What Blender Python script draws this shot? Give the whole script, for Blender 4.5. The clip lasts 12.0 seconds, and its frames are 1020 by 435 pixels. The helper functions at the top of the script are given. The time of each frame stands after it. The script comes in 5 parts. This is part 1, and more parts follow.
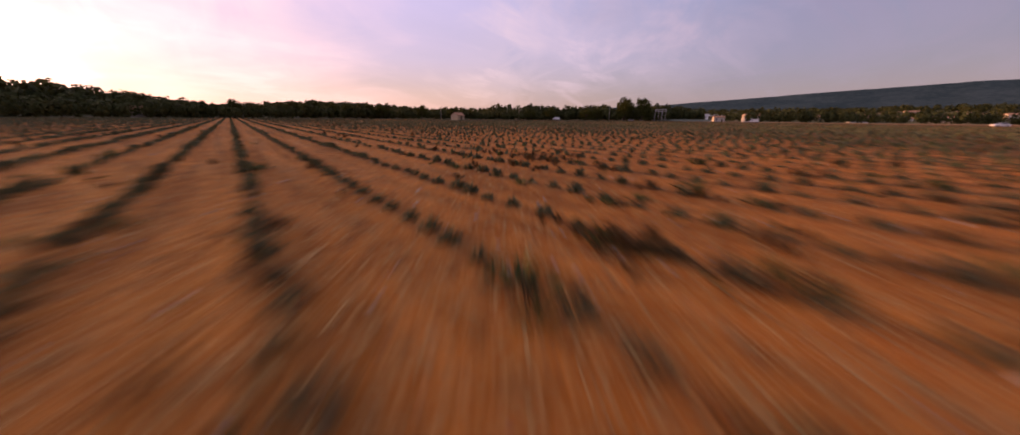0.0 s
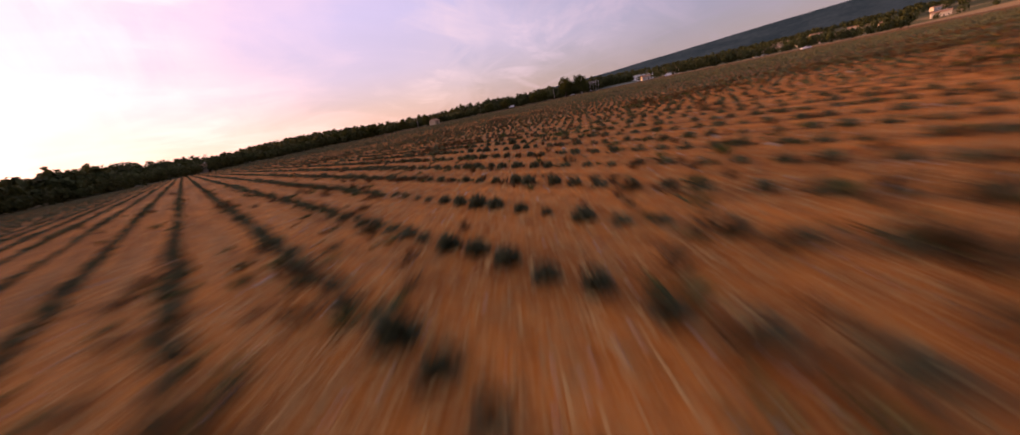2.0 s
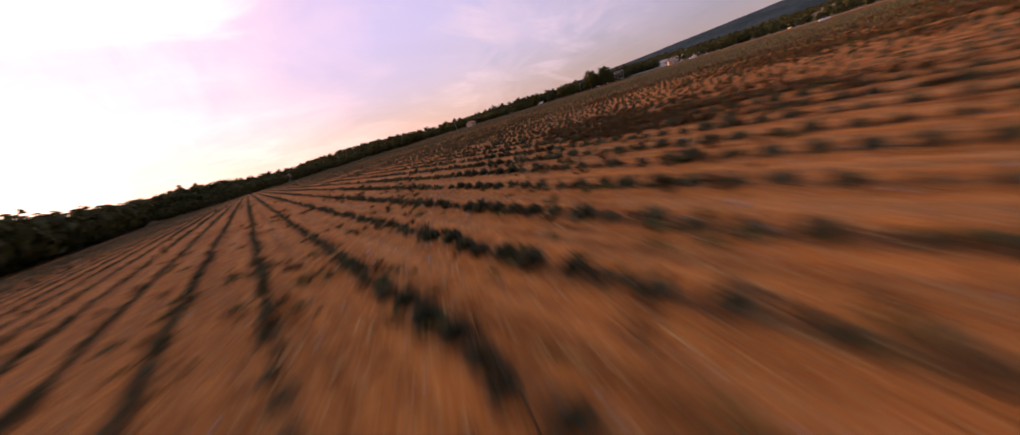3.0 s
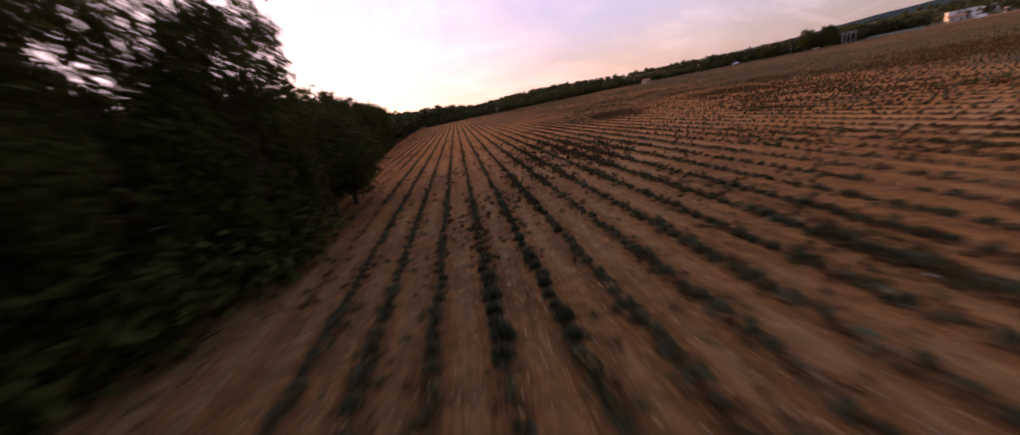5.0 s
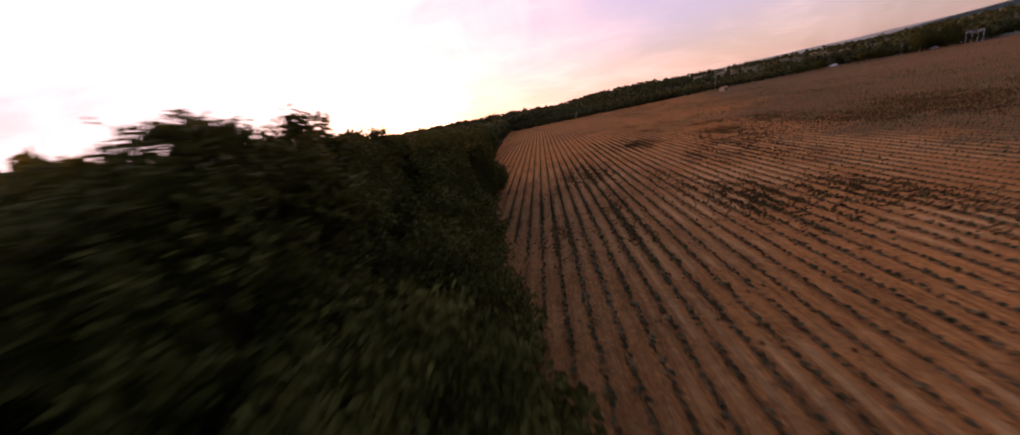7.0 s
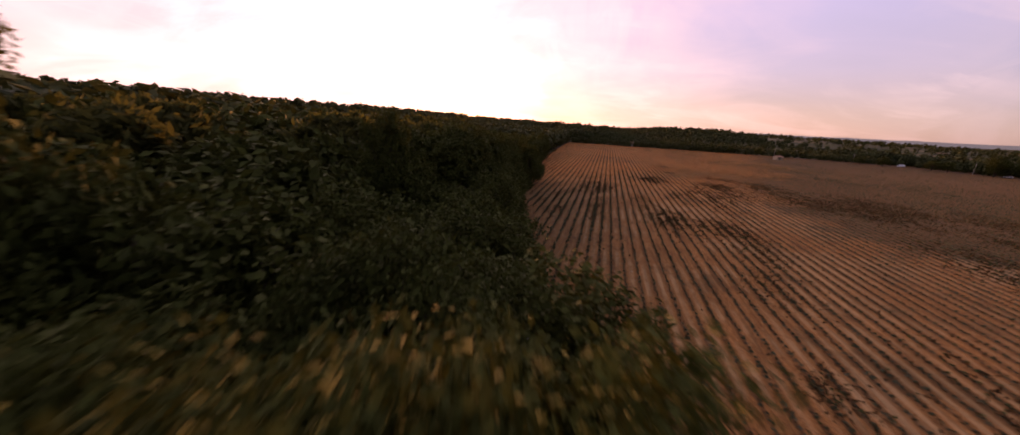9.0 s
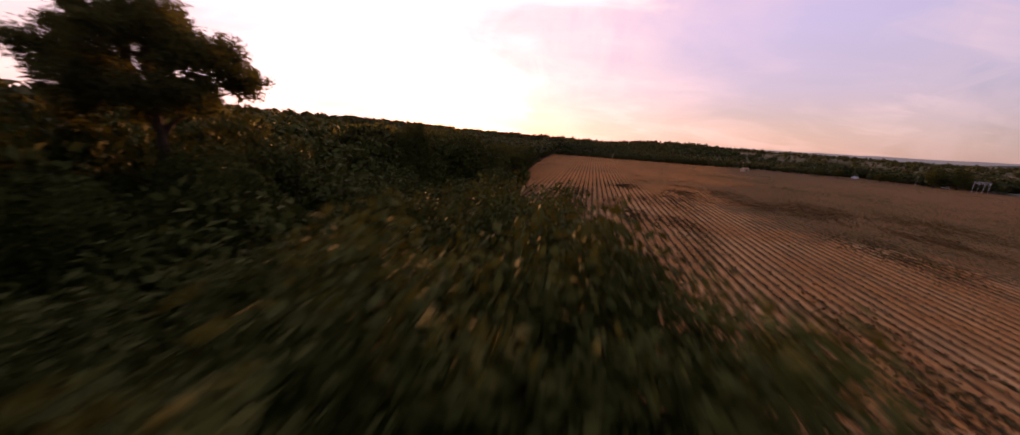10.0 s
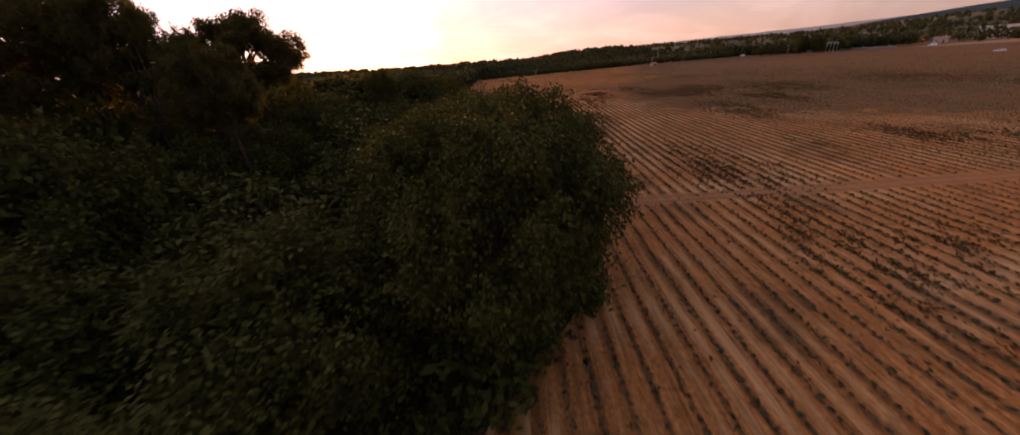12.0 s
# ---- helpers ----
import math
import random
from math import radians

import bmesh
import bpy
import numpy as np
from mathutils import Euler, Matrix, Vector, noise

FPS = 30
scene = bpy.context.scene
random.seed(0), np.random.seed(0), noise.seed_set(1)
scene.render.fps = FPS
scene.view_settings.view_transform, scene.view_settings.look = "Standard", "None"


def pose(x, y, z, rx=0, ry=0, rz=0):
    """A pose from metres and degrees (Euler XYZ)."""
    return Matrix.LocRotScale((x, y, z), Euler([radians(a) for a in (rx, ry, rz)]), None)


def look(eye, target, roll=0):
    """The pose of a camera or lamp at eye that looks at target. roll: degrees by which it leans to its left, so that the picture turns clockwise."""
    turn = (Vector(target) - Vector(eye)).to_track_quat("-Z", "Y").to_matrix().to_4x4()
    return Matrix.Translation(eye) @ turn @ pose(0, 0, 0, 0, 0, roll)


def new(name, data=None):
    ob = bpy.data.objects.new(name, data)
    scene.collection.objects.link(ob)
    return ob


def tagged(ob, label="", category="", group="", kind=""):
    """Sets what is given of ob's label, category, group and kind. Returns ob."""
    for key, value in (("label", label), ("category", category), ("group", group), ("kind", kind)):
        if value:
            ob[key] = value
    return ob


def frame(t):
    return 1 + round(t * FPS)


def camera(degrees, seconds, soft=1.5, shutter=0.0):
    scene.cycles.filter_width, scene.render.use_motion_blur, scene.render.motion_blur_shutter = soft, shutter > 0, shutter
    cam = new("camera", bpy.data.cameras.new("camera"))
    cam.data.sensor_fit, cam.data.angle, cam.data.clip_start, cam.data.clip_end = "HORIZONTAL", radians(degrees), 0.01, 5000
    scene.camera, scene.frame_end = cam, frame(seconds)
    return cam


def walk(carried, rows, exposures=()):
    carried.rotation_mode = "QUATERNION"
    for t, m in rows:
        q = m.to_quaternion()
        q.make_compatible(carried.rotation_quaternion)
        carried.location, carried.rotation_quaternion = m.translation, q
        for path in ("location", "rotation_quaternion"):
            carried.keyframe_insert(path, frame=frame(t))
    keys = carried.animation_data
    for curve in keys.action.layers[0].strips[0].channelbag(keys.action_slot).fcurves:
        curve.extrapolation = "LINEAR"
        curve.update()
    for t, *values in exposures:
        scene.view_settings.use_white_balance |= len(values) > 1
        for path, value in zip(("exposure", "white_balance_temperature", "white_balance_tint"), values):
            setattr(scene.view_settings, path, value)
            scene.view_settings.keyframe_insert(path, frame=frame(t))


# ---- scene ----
cam = camera(111.33, 12.0, soft=1.5, shutter=0.55)
PATH = [
    (0.0, pose(-0.100, 0.011, 1.346, 74.01, -0.60, -37.69)),
    (0.5, pose(-7.202, -9.354, 1.251, 73.77, 1.43, -39.29)),
    (1.0, pose(-15.849, -18.744, 1.210, 73.48, 4.14, -41.11)),
    (1.5, pose(-24.620, -28.605, 1.530, 72.80, 7.54, -42.98)),
    (2.0, pose(-32.814, -38.104, 1.775, 72.26, 11.05, -44.04)),
    (2.5, pose(-40.450, -46.084, 1.918, 72.22, 14.17, -43.00)),
    (3.0, pose(-45.832, -55.919, 2.065, 73.04, 16.17, -38.82)),
    (3.5, pose(-50.141, -68.863, 1.879, 74.27, 16.35, -31.99)),
    (4.0, pose(-53.735, -82.773, 1.933, 74.86, 14.90, -23.75)),
    (4.5, pose(-56.402, -95.175, 2.994, 74.02, 12.61, -15.64)),
    (5.0, pose(-57.468, -105.999, 5.192, 71.87, 10.79, -8.80)),
    (5.5, pose(-57.382, -115.773, 8.252, 70.07, 11.17, -4.09)),
    (6.0, pose(-56.969, -125.496, 11.185, 70.00, 12.96, -1.16)),
    (6.5, pose(-56.317, -135.482, 13.180, 71.61, 13.55, 1.32)),
    (7.0, pose(-55.568, -144.588, 14.319, 73.55, 11.11, 4.62)),
    (7.5, pose(-54.013, -154.589, 15.096, 74.91, 6.64, 9.00)),
    (8.0, pose(-51.987, -163.827, 16.501, 74.52, 2.55, 12.38)),
    (8.5, pose(-49.646, -171.149, 17.152, 73.90, -1.06, 14.60)),
    (9.0, pose(-47.333, -177.216, 17.238, 74.29, -3.67, 15.52)),
    (9.5, pose(-45.473, -183.263, 17.321, 75.55, -4.84, 15.16)),
    (10.0, pose(-44.857, -190.353, 16.935, 76.42, -4.25, 13.25)),
    (10.5, pose(-44.513, -197.314, 16.543, 74.91, -2.45, 10.64)),
    (11.0, pose(-44.362, -202.245, 16.652, 71.27, -0.16, 6.94)),
    (11.5, pose(-44.715, -206.481, 17.172, 67.48, 2.37, 3.06)),
    (12.0, pose(-44.781, -210.275, 17.067, 65.53, 4.59, 0.76)),
]
EXPOSURE = [(0, -0.05, 8800, 39), (0.5, 0.08, 8900, 39), (1.5, 0.06, 9000, 39), (2.5, 0.08, 9000, 39), (4.5, 0.05, 8300, 37), (5, 0.1, 8600, 36), (5.5, -0.28, 8100, 35), (6.2, -0.04, 8600, 38), (7, -0.03, 8900, 39), (7.5, -0.06, 9000, 40), (9.5, -0.06, 9000, 40), (10.5, -0.18, 9100, 39), (12, -0.05, 9800, 41)]
walk(cam, PATH, EXPOSURE)

# ------------------------------------------------------------ sky and sun
SUN_AZ, SUN_EL = -22.0, 3.5           # degrees, clockwise from +y
SUN_DIR = Vector((math.sin(radians(SUN_AZ)) * math.cos(radians(SUN_EL)),
                  math.cos(radians(SUN_AZ)) * math.cos(radians(SUN_EL)),
                  math.sin(radians(SUN_EL))))


class Nodes:
    """Short hand for building a node tree."""

    def __init__(self, tree):
        self.tree = tree
        tree.nodes.clear()

    def add(self, kind, **inputs):
        n = self.tree.nodes.new(kind)
        for key, value in inputs.items():
            self.put(n, key, value)
        return n

    def put(self, n, key, value):
        socket = n.inputs[int(key[1:])] if key[0] == "i" and key[1:].isdigit() else n.inputs[key.replace("_", " ")]
        if isinstance(value, bpy.types.NodeSocket):
            self.tree.links.new(value, socket)
        else:
            socket.default_value = value

    def math(self, op, a, b=0.0, c=0.0):
        n = self.add("ShaderNodeMath", i0=a, i1=b, i2=c)
        n.operation = op
        return n.outputs[0]

    def ramp(self, fac, *stops):
        n = self.add("ShaderNodeValToRGB", i0=fac)
        e = n.color_ramp.elements
        while len(e) < len(stops):
            e.new(0.5)
        for el, (p, c) in zip(e, stops):
            el.position = p
            el.color = (c, c, c, 1) if not isinstance(c, tuple) else (*c, 1)
        return n.outputs[0]

    def mix(self, fac, a, b, blend="MIX"):
        n = self.tree.nodes.new("ShaderNodeMix")
        n.data_type, n.blend_type = "RGBA", blend
        for socket, value in ((n.inputs[0], fac), (n.inputs[6], a), (n.inputs[7], b)):
            if isinstance(value, bpy.types.NodeSocket):
                self.tree.links.new(value, socket)
            else:
                socket.default_value = (*value, 1) if isinstance(value, tuple) and len(value) == 3 else value
        return n.outputs[2]

    def noise(self, vec, scale, detail=4.0, rough=0.55, warp=0.0):
        n = self.add("ShaderNodeTexNoise", Vector=vec, Scale=scale, Detail=detail, Roughness=rough, Distortion=warp)
        return n.outputs["Fac"]


world = bpy.data.worlds.new("evening_sky")
scene.world = world
world.use_nodes = True
g = Nodes(world.node_tree)
coord = g.add("ShaderNodeTexCoord").outputs["Generated"]
unit = g.add("ShaderNodeVectorMath", i0=coord)
unit.operation = "NORMALIZE"
# the brightest part of the thin cloud lies beside and above the sun
GLARE_AZ, GLARE_EL = radians(-37.0), radians(9.0)
GLARE_DIR = Vector((math.sin(GLARE_AZ) * math.cos(GLARE_EL), math.cos(GLARE_AZ) * math.cos(GLARE_EL), math.sin(GLARE_EL)))
dotn = g.add("ShaderNodeVectorMath", i0=unit.outputs[0], i1=GLARE_DIR)
dotn.operation = "DOT_PRODUCT"
toward = dotn.outputs["Value"]
sep = g.add("ShaderNodeSeparateXYZ", i0=unit.outputs[0])
height = g.math("MAXIMUM", sep.outputs[2], 0.0)
# clear air: from the bright west to the blue-grey east, paler near the horizon
nishita = g.add("ShaderNodeTexSky")
nishita.sky_type = "NISHITA"
nishita.sun_disc = False
nishita.sun_elevation, nishita.sun_rotation = radians(SUN_EL), radians(SUN_AZ)
nishita.dust_density = 0.3
hz = g.math("ADD", height, 0.28)
comb = g.add("ShaderNodeCombineXYZ", i0=hz, i1=hz, i2=hz)
flat = g.add("ShaderNodeVectorMath", i0=unit.outputs[0], i1=comb.outputs[0])
flat.operation = "DIVIDE"
turn = g.add("ShaderNodeMapping", Vector=flat.outputs[0])
turn.inputs["Rotation"].default_value = (0, 0, radians(-35))
turn.inputs["Scale"].default_value = (0.7, 1.35, 0.0)
streak = g.noise(turn.outputs[0], 1.8, 7, 0.58, 0.8)
fan = g.add("ShaderNodeMapping", Vector=flat.outputs[0])
fan.inputs["Rotation"].default_value = (0, 0, radians(27))
fan.inputs["Scale"].default_value = (5.5, 0.55, 0.0)
wisps = g.ramp(g.noise(fan.outputs[0], 1.0, 6, 0.55, 0.5), (0.50, 0.0), (0.72, 0.85))
veil = g.noise(flat.outputs[0], 1.1, 4, 0.5, 0.6)
uneven = g.math("MULTIPLY_ADD", g.math("SUBTRACT", veil, 0.5), 0.20, g.math("MULTIPLY", g.math("SUBTRACT", streak, 0.5), 0.16))
t01 = g.math("ADD", g.math("MULTIPLY_ADD", toward, 0.5, 0.5), uneven)
air = g.ramp(t01, (0.0, (0.10, 0.16, 0.34)), (0.36, (0.185, 0.29, 0.56)), (0.58, (0.34, 0.46, 0.84)),
             (0.76, (0.45, 0.53, 0.95)), (0.87, (0.66, 0.64, 0.98)), (0.935, (0.78, 0.74, 0.98)), (1.0, (1.25, 1.18, 1.48)))
low = g.ramp(t01, (0.0, (0.20, 0.20, 0.30)), (0.36, (0.20, 0.24, 0.34)), (0.58, (0.28, 0.285, 0.355)),
             (0.76, (0.43, 0.39, 0.45)), (0.87, (0.68, 0.59, 0.72)), (0.935, (0.84, 0.75, 0.93)), (1.0, (1.3, 1.18, 1.45)))
band = g.ramp(height, (0.0, 1.0), (0.06, 0.8), (0.14, 0.3), (0.26, 0.0))
clear = g.mix(band, air, low)
# high cirrus, drawn out along one direction
cl = g.math("MULTIPLY", g.ramp(streak, (0.42, 0.0), (0.58, 1.0)), g.ramp(veil, (0.36, 0.0), (0.58, 1.0)))
cl = g.math("MAXIMUM", cl, wisps)
GAP_AZ, GAP_EL = radians(22.0), radians(14.0)
GAP_DIR = Vector((math.sin(GAP_AZ) * math.cos(GAP_EL), math.cos(GAP_AZ) * math.cos(GAP_EL), math.sin(GAP_EL)))
gap_dot = g.add("ShaderNodeVectorMath", i0=unit.outputs[0], i1=GAP_DIR)
gap_dot.operation = "DOT_PRODUCT"
patchy = g.noise(unit.outputs[0], 7.0, 6, 0.6, 0.6)
gap = g.math("MULTIPLY_ADD", g.math("SUBTRACT", patchy, 0.5), 0.06, gap_dot.outputs["Value"])
gap = g.ramp(gap, (0.960, 0.0), (0.990, 1.0))
cl = g.math("MULTIPLY", g.math("MAXIMUM", cl, g.ramp(patchy, (0.38, 0.08), (0.62, 0.62))), g.math("SUBTRACT", 1.0, gap))
cloud_col = g.ramp(t01, (0.0, (0.18, 0.20, 0.31)), (0.36, (0.22, 0.27, 0.50)), (0.58, (0.56, 0.57, 0.84)),
                   (0.76, (0.78, 0.74, 0.91)), (0.87, (0.98, 0.87, 1.02)), (1.0, (1.35, 1.25, 1.5)))
sun_dot = g.add("ShaderNodeVectorMath", i0=unit.outputs[0], i1=SUN_DIR)
sun_dot.operation = "DOT_PRODUCT"
aureole = g.math("POWER", g.math("MAXIMUM", sun_dot.outputs["Value"], 0.0), 900.0)
bright = g.mix(g.math("MULTIPLY", g.math("MULTIPLY", cl, 0.85), g.math("MULTIPLY_ADD", band, -0.65, 1.0)), clear, cloud_col)
bright = g.mix(aureole, bright, (4.5, 3.5, 2.4))
sky1 = g.add("ShaderNodeBackground", Color=bright, Strength=1.0)
sky2 = g.add("ShaderNodeBackground", Color=nishita.outputs[0], Strength=0.05)
both = g.add("ShaderNodeAddShader", i0=sky1.outputs[0], i1=sky2.outputs[0])
g.add("ShaderNodeOutputWorld", Surface=both.outputs[0])

sun_data = bpy.data.lights.new("sun", "SUN")
sun_data.energy, sun_data.angle, sun_data.color = 5.0, radians(2.0), (1.0, 0.52, 0.20)
sun = new("sun", sun_data)
sun.matrix_world = look((0, 0, 60), Vector((0, 0, 60)) - SUN_DIR)


# ------------------------------------------------------------ materials
def material(name, dark, light, scale=4.0, rough=0.9, bump=0.3, fine=30.0, spec=0.2, island=0.0, through_light=0.0, coords="Object"):
    m = bpy.data.materials.new(name)
    m.use_nodes = True
    n = Nodes(m.node_tree)
    vec = n.add("ShaderNodeTexCoord").outputs[coords]
    a = n.noise(vec, scale, 5, 0.6)
    b = n.noise(vec, scale * fine / 4, 3, 0.6)
    fac = n.math("MULTIPLY_ADD", b, 0.5, n.math("MULTIPLY", a, 0.5))
    fac = n.ramp(fac, (0.33, 0.0), (0.67, 1.0))
    if island:
        r = n.add("ShaderNodeNewGeometry").outputs["Random Per Island"]
        fac = n.math("MULTIPLY_ADD", n.math("SUBTRACT", r, 0.5), island, fac)
    col = n.mix(fac, dark, light)
    p = n.add("ShaderNodeBsdfPrincipled", Base_Color=col, Roughness=rough)
    p.inputs["Specular IOR Level"].default_value = spec
    if bump:
        bm_ = n.add("ShaderNodeBump", Strength=bump, Distance=0.03, Height=b)
        n.put(p, "Normal", bm_.outputs[0])
    out = p.outputs[0]
    if through_light:
        tl = n.add("ShaderNodeBsdfTranslucent", Color=n.mix(0.5, col, (0.15, 0.135, 0.03)))
        out = n.add("ShaderNodeMixShader", i0=through_light, i1=out, i2=tl.outputs[0]).outputs[0]
    n.add("ShaderNodeOutputMaterial", Surface=out)
    return m


MAT_OAK = material("oak_leaves", (0.025, 0.032, 0.007), (0.076, 0.090, 0.018), 0.5, 0.75, 0, spec=0.1, island=0.2, through_light=0.10)
MAT_PINE = material("pine_needles", (0.028, 0.032, 0.010), (0.100, 0.100, 0.030), 0.5, 0.8, 0, spec=0.1, island=0.35, through_light=0.4)
MAT_FAR = material("far_leaves", (0.020, 0.029, 0.011), (0.080, 0.092, 0.033), 0.06, 0.8, 0, spec=0.1, island=0.5, through_light=0.15)
MAT_BARK = material("bark", (0.03, 0.022, 0.016), (0.11, 0.082, 0.06), 6.0, 0.95, 0.6)
MAT_LAV = material("lavender_leaves", (0.049, 0.058, 0.036), (0.146, 0.160, 0.092), 2.0, 0.85, 0, spec=0.1, island=0.6, through_light=0.15)
MAT_STRAW = material("straw", (0.24, 0.12, 0.042), (0.56, 0.34, 0.12), 8.0, 0.8, 0, island=0.8)
MAT_DRY = material("dry_weeds", (0.050, 0.028, 0.011), (0.165, 0.090, 0.032), 3.0, 0.9, 0, island=0.8)
MAT_GREENWEED = material("green_weeds", (0.03, 0.045, 0.012), (0.10, 0.12, 0.03), 3.0, 0.8, 0, island=0.8)
MAT_STONE = material("limestone", (0.28, 0.22, 0.17), (0.55, 0.47, 0.38), 5.0, 0.9, 0.5, island=0.5)


# ------------------------------------------------------------ helpers
def mesh_from(name, verts, faces, mats, smooth=False, mat_index=None):
    me = bpy.data.meshes.new(name)
    verts = np.asarray(verts, dtype=np.float32).reshape(-1, 3)
    faces = np.asarray(faces, dtype=np.int32)
    k = faces.shape[1]
    me.vertices.add(len(verts))
    me.vertices.foreach_set("co", verts.ravel())
    me.loops.add(faces.size)
    me.loops.foreach_set("vertex_index", faces.ravel())
    me.polygons.add(len(faces))
    me.polygons.foreach_set("loop_start", np.arange(len(faces), dtype=np.int32) * k)
    if mat_index is not None:
        me.polygons.foreach_set("material_index", np.asarray(mat_index, dtype=np.int32))
    for m in mats:
        me.materials.append(m)
    me.update(calc_edges=True)
    me.validate()
    if smooth:
        me.polygons.foreach_set("use_smooth", np.ones(len(me.polygons), dtype=bool))
    return me


def smoothstep(a, b, x):
    t = np.clip((np.asarray(x, dtype=float) - a) / (b - a), 0, 1)
    return t * t * (3 - 2 * t)


def field_noise(x, y, scale, seed):
    """Smooth value noise, 0 to 1."""
    r = np.random.default_rng(seed)
    grid = r.uniform(0, 1, (64, 64))
    u, v = x / scale + 31.3, y / scale + 17.7
    i, j = np.floor(u).astype(int), np.floor(v).astype(int)
    fu, fv = smoothstep(0, 1, u - i), smoothstep(0, 1, v - j)
    at = lambda a, b: grid[a % 64, b % 64]
    return (at(i, j) * (1 - fu) + at(i + 1, j) * fu) * (1 - fv) + (at(i, j + 1) * (1 - fu) + at(i + 1, j + 1) * fu) * fv


# the forest's edge: x of the field's west margin for a given y
EDGE_Y = (-400, -230, -206, -197, -189, -180, -165, -150, -140, -125, -112, -104, -90, -70, -20, 20, 90, 160)
EDGE_X = (-62, -56, -52, -46, -40, -40, -42, -51, -56, -58.5, -62.5, -68, -69, -70, -75, -78, -80, -82)


def edge_x(y):
    return np.interp(y, EDGE_Y, EDGE_X)


def belt_y(x):
    """The field's north margin."""
    return np.interp(x, (-400, -90, 0, 115, 165, 200, 235, 270, 340), (120, 154, 172, 195, 190, 177, 131, 84, -9))


def ground_z(x, y):
    x, y = np.asarray(x, dtype=float), np.asarray(y, dtype=float)
    west = np.clip(edge_x(y) - x, 0, None)
    hill = 11.0 * smoothstep(20, 280, west) + 9.0 * smoothstep(300, 1000, west)
    north = 6.0 * smoothstep(190, 330, y) * (1 - smoothstep(-110, 15, x))
    return np.maximum(hill, north) + 14.0 * smoothstep(340, 800, y) * smoothstep(-80, 150, x) + 23.0 * smoothstep(450, 1050, x - 0.5 * y)


# ------------------------------------------------------------ ground
def soil_material():
    m = bpy.data.materials.new("red_soil")
    m.use_nodes = True
    n = Nodes(m.node_tree)
    pos = n.add("ShaderNodeTexCoord").outputs["Object"]
    xyz = n.add("ShaderNodeSeparateXYZ", i0=pos)
    big = n.noise(pos, 0.035, 4, 0.6)
    mid = n.noise(pos, 0.5, 5, 0.65)
    fine_n = n.noise(pos, 9.0, 5, 0.7)
    clod = n.noise(pos, 3.2, 4, 0.7, 0.4)
    # tillage drawn out along the rows
    lng = n.add("ShaderNodeMapping", Vector=pos)
    lng.inputs["Scale"].default_value = (7.0, 0.35, 1.0)
    till = n.noise(lng.outputs[0], 1.0, 4, 0.6)
    base = n.mix(n.ramp(mid, (0.3, 0.0), (0.7, 1.0)), (0.245, 0.094, 0.027), (0.45, 0.192, 0.060))
    base = n.mix(n.ramp(till, (0.35, 0.0), (0.7, 0.55)), base, (0.54, 0.26, 0.088))
    base = n.mix(n.math("MULTIPLY", n.ramp(fine_n, (0.35, 0.0), (0.65, 1.0)), 0.45), base, (0.20, 0.078, 0.030))
    base = n.mix(n.ramp(clod, (0.36, 0.75), (0.50, 0.0)), base, (0.145, 0.062, 0.024))
    base = n.mix(n.ramp(clod, (0.54, 0.0), (0.70, 0.6)), base, (0.57, 0.31, 0.115))
    # the low sun's golden light is multiplied into the northern soil colour
    golden = n.ramp(n.math("MULTIPLY_ADD", xyz.outputs[1], 0.001, n.math("MULTIPLY_ADD", big, 0.06, 0.47)), (0.405, 0.0), (0.460, 1.0))
    base = n.mix(golden, base, (1.20, 0.95, 0.57), "MULTIPLY")
    base = n.mix(1.0, base, (1.18, 1.05, 0.90), "MULTIPLY")
    # straw chaff and dark crumbs
    speck = n.noise(pos, 17.0, 3, 0.6)
    crumb = n.noise(pos, 14.0, 3, 0.6)
    base = n.mix(n.ramp(speck, (0.57, 0.0), (0.66, 0.85)), base, (0.74, 0.45, 0.17))
    base = n.mix(n.ramp(crumb, (0.30, 0.55), (0.42, 0.0)), base, (0.13, 0.050, 0.019))
    # plant litter and shade are painted along the rows, stones come up between them
    lane = n.math("ABSOLUTE", n.math("SUBTRACT", n.math("FRACT", n.math("MULTIPLY_ADD", xyz.outputs[0], 0.625, 100.5)), 0.5))
    ragged = n.noise(pos, 1.7, 4, 0.65)
    near_row = n.ramp(n.math("MULTIPLY_ADD", n.math("SUBTRACT", ragged, 0.5), 0.34, lane), (0.045, 1.0), (0.165, 0.0))
    # a farm track crosses the rows
    beside = n.math("ABSOLUTE", n.math("MULTIPLY_ADD", n.math("SUBTRACT", ragged, 0.5), 0.9, n.math("ADD", xyz.outputs[1], 170.3)))
    track = n.ramp(n.math("MULTIPLY", beside, 0.1), (0.120, 1.0), (0.175, 0.0))
    rut = n.ramp(n.math("ABSOLUTE", n.math("SUBTRACT", n.math("MULTIPLY", beside, 0.1), 0.075)), (0.015, 1.0), (0.045, 0.0))
    off_track = n.math("SUBTRACT", 1.0, track)
    near_row = n.math("MULTIPLY", near_row, off_track)
    base = n.mix(n.math("MULTIPLY", near_row, n.math("MULTIPLY_ADD", n.math("SUBTRACT", 1.0, golden), 0.16, n.ramp(n.noise(pos, 0.16, 5, 0.65), (0.38, 0.12), (0.62, 0.66)))), base, n.mix(fine_n, (0.060, 0.030, 0.014), (0.20, 0.095, 0.038)))
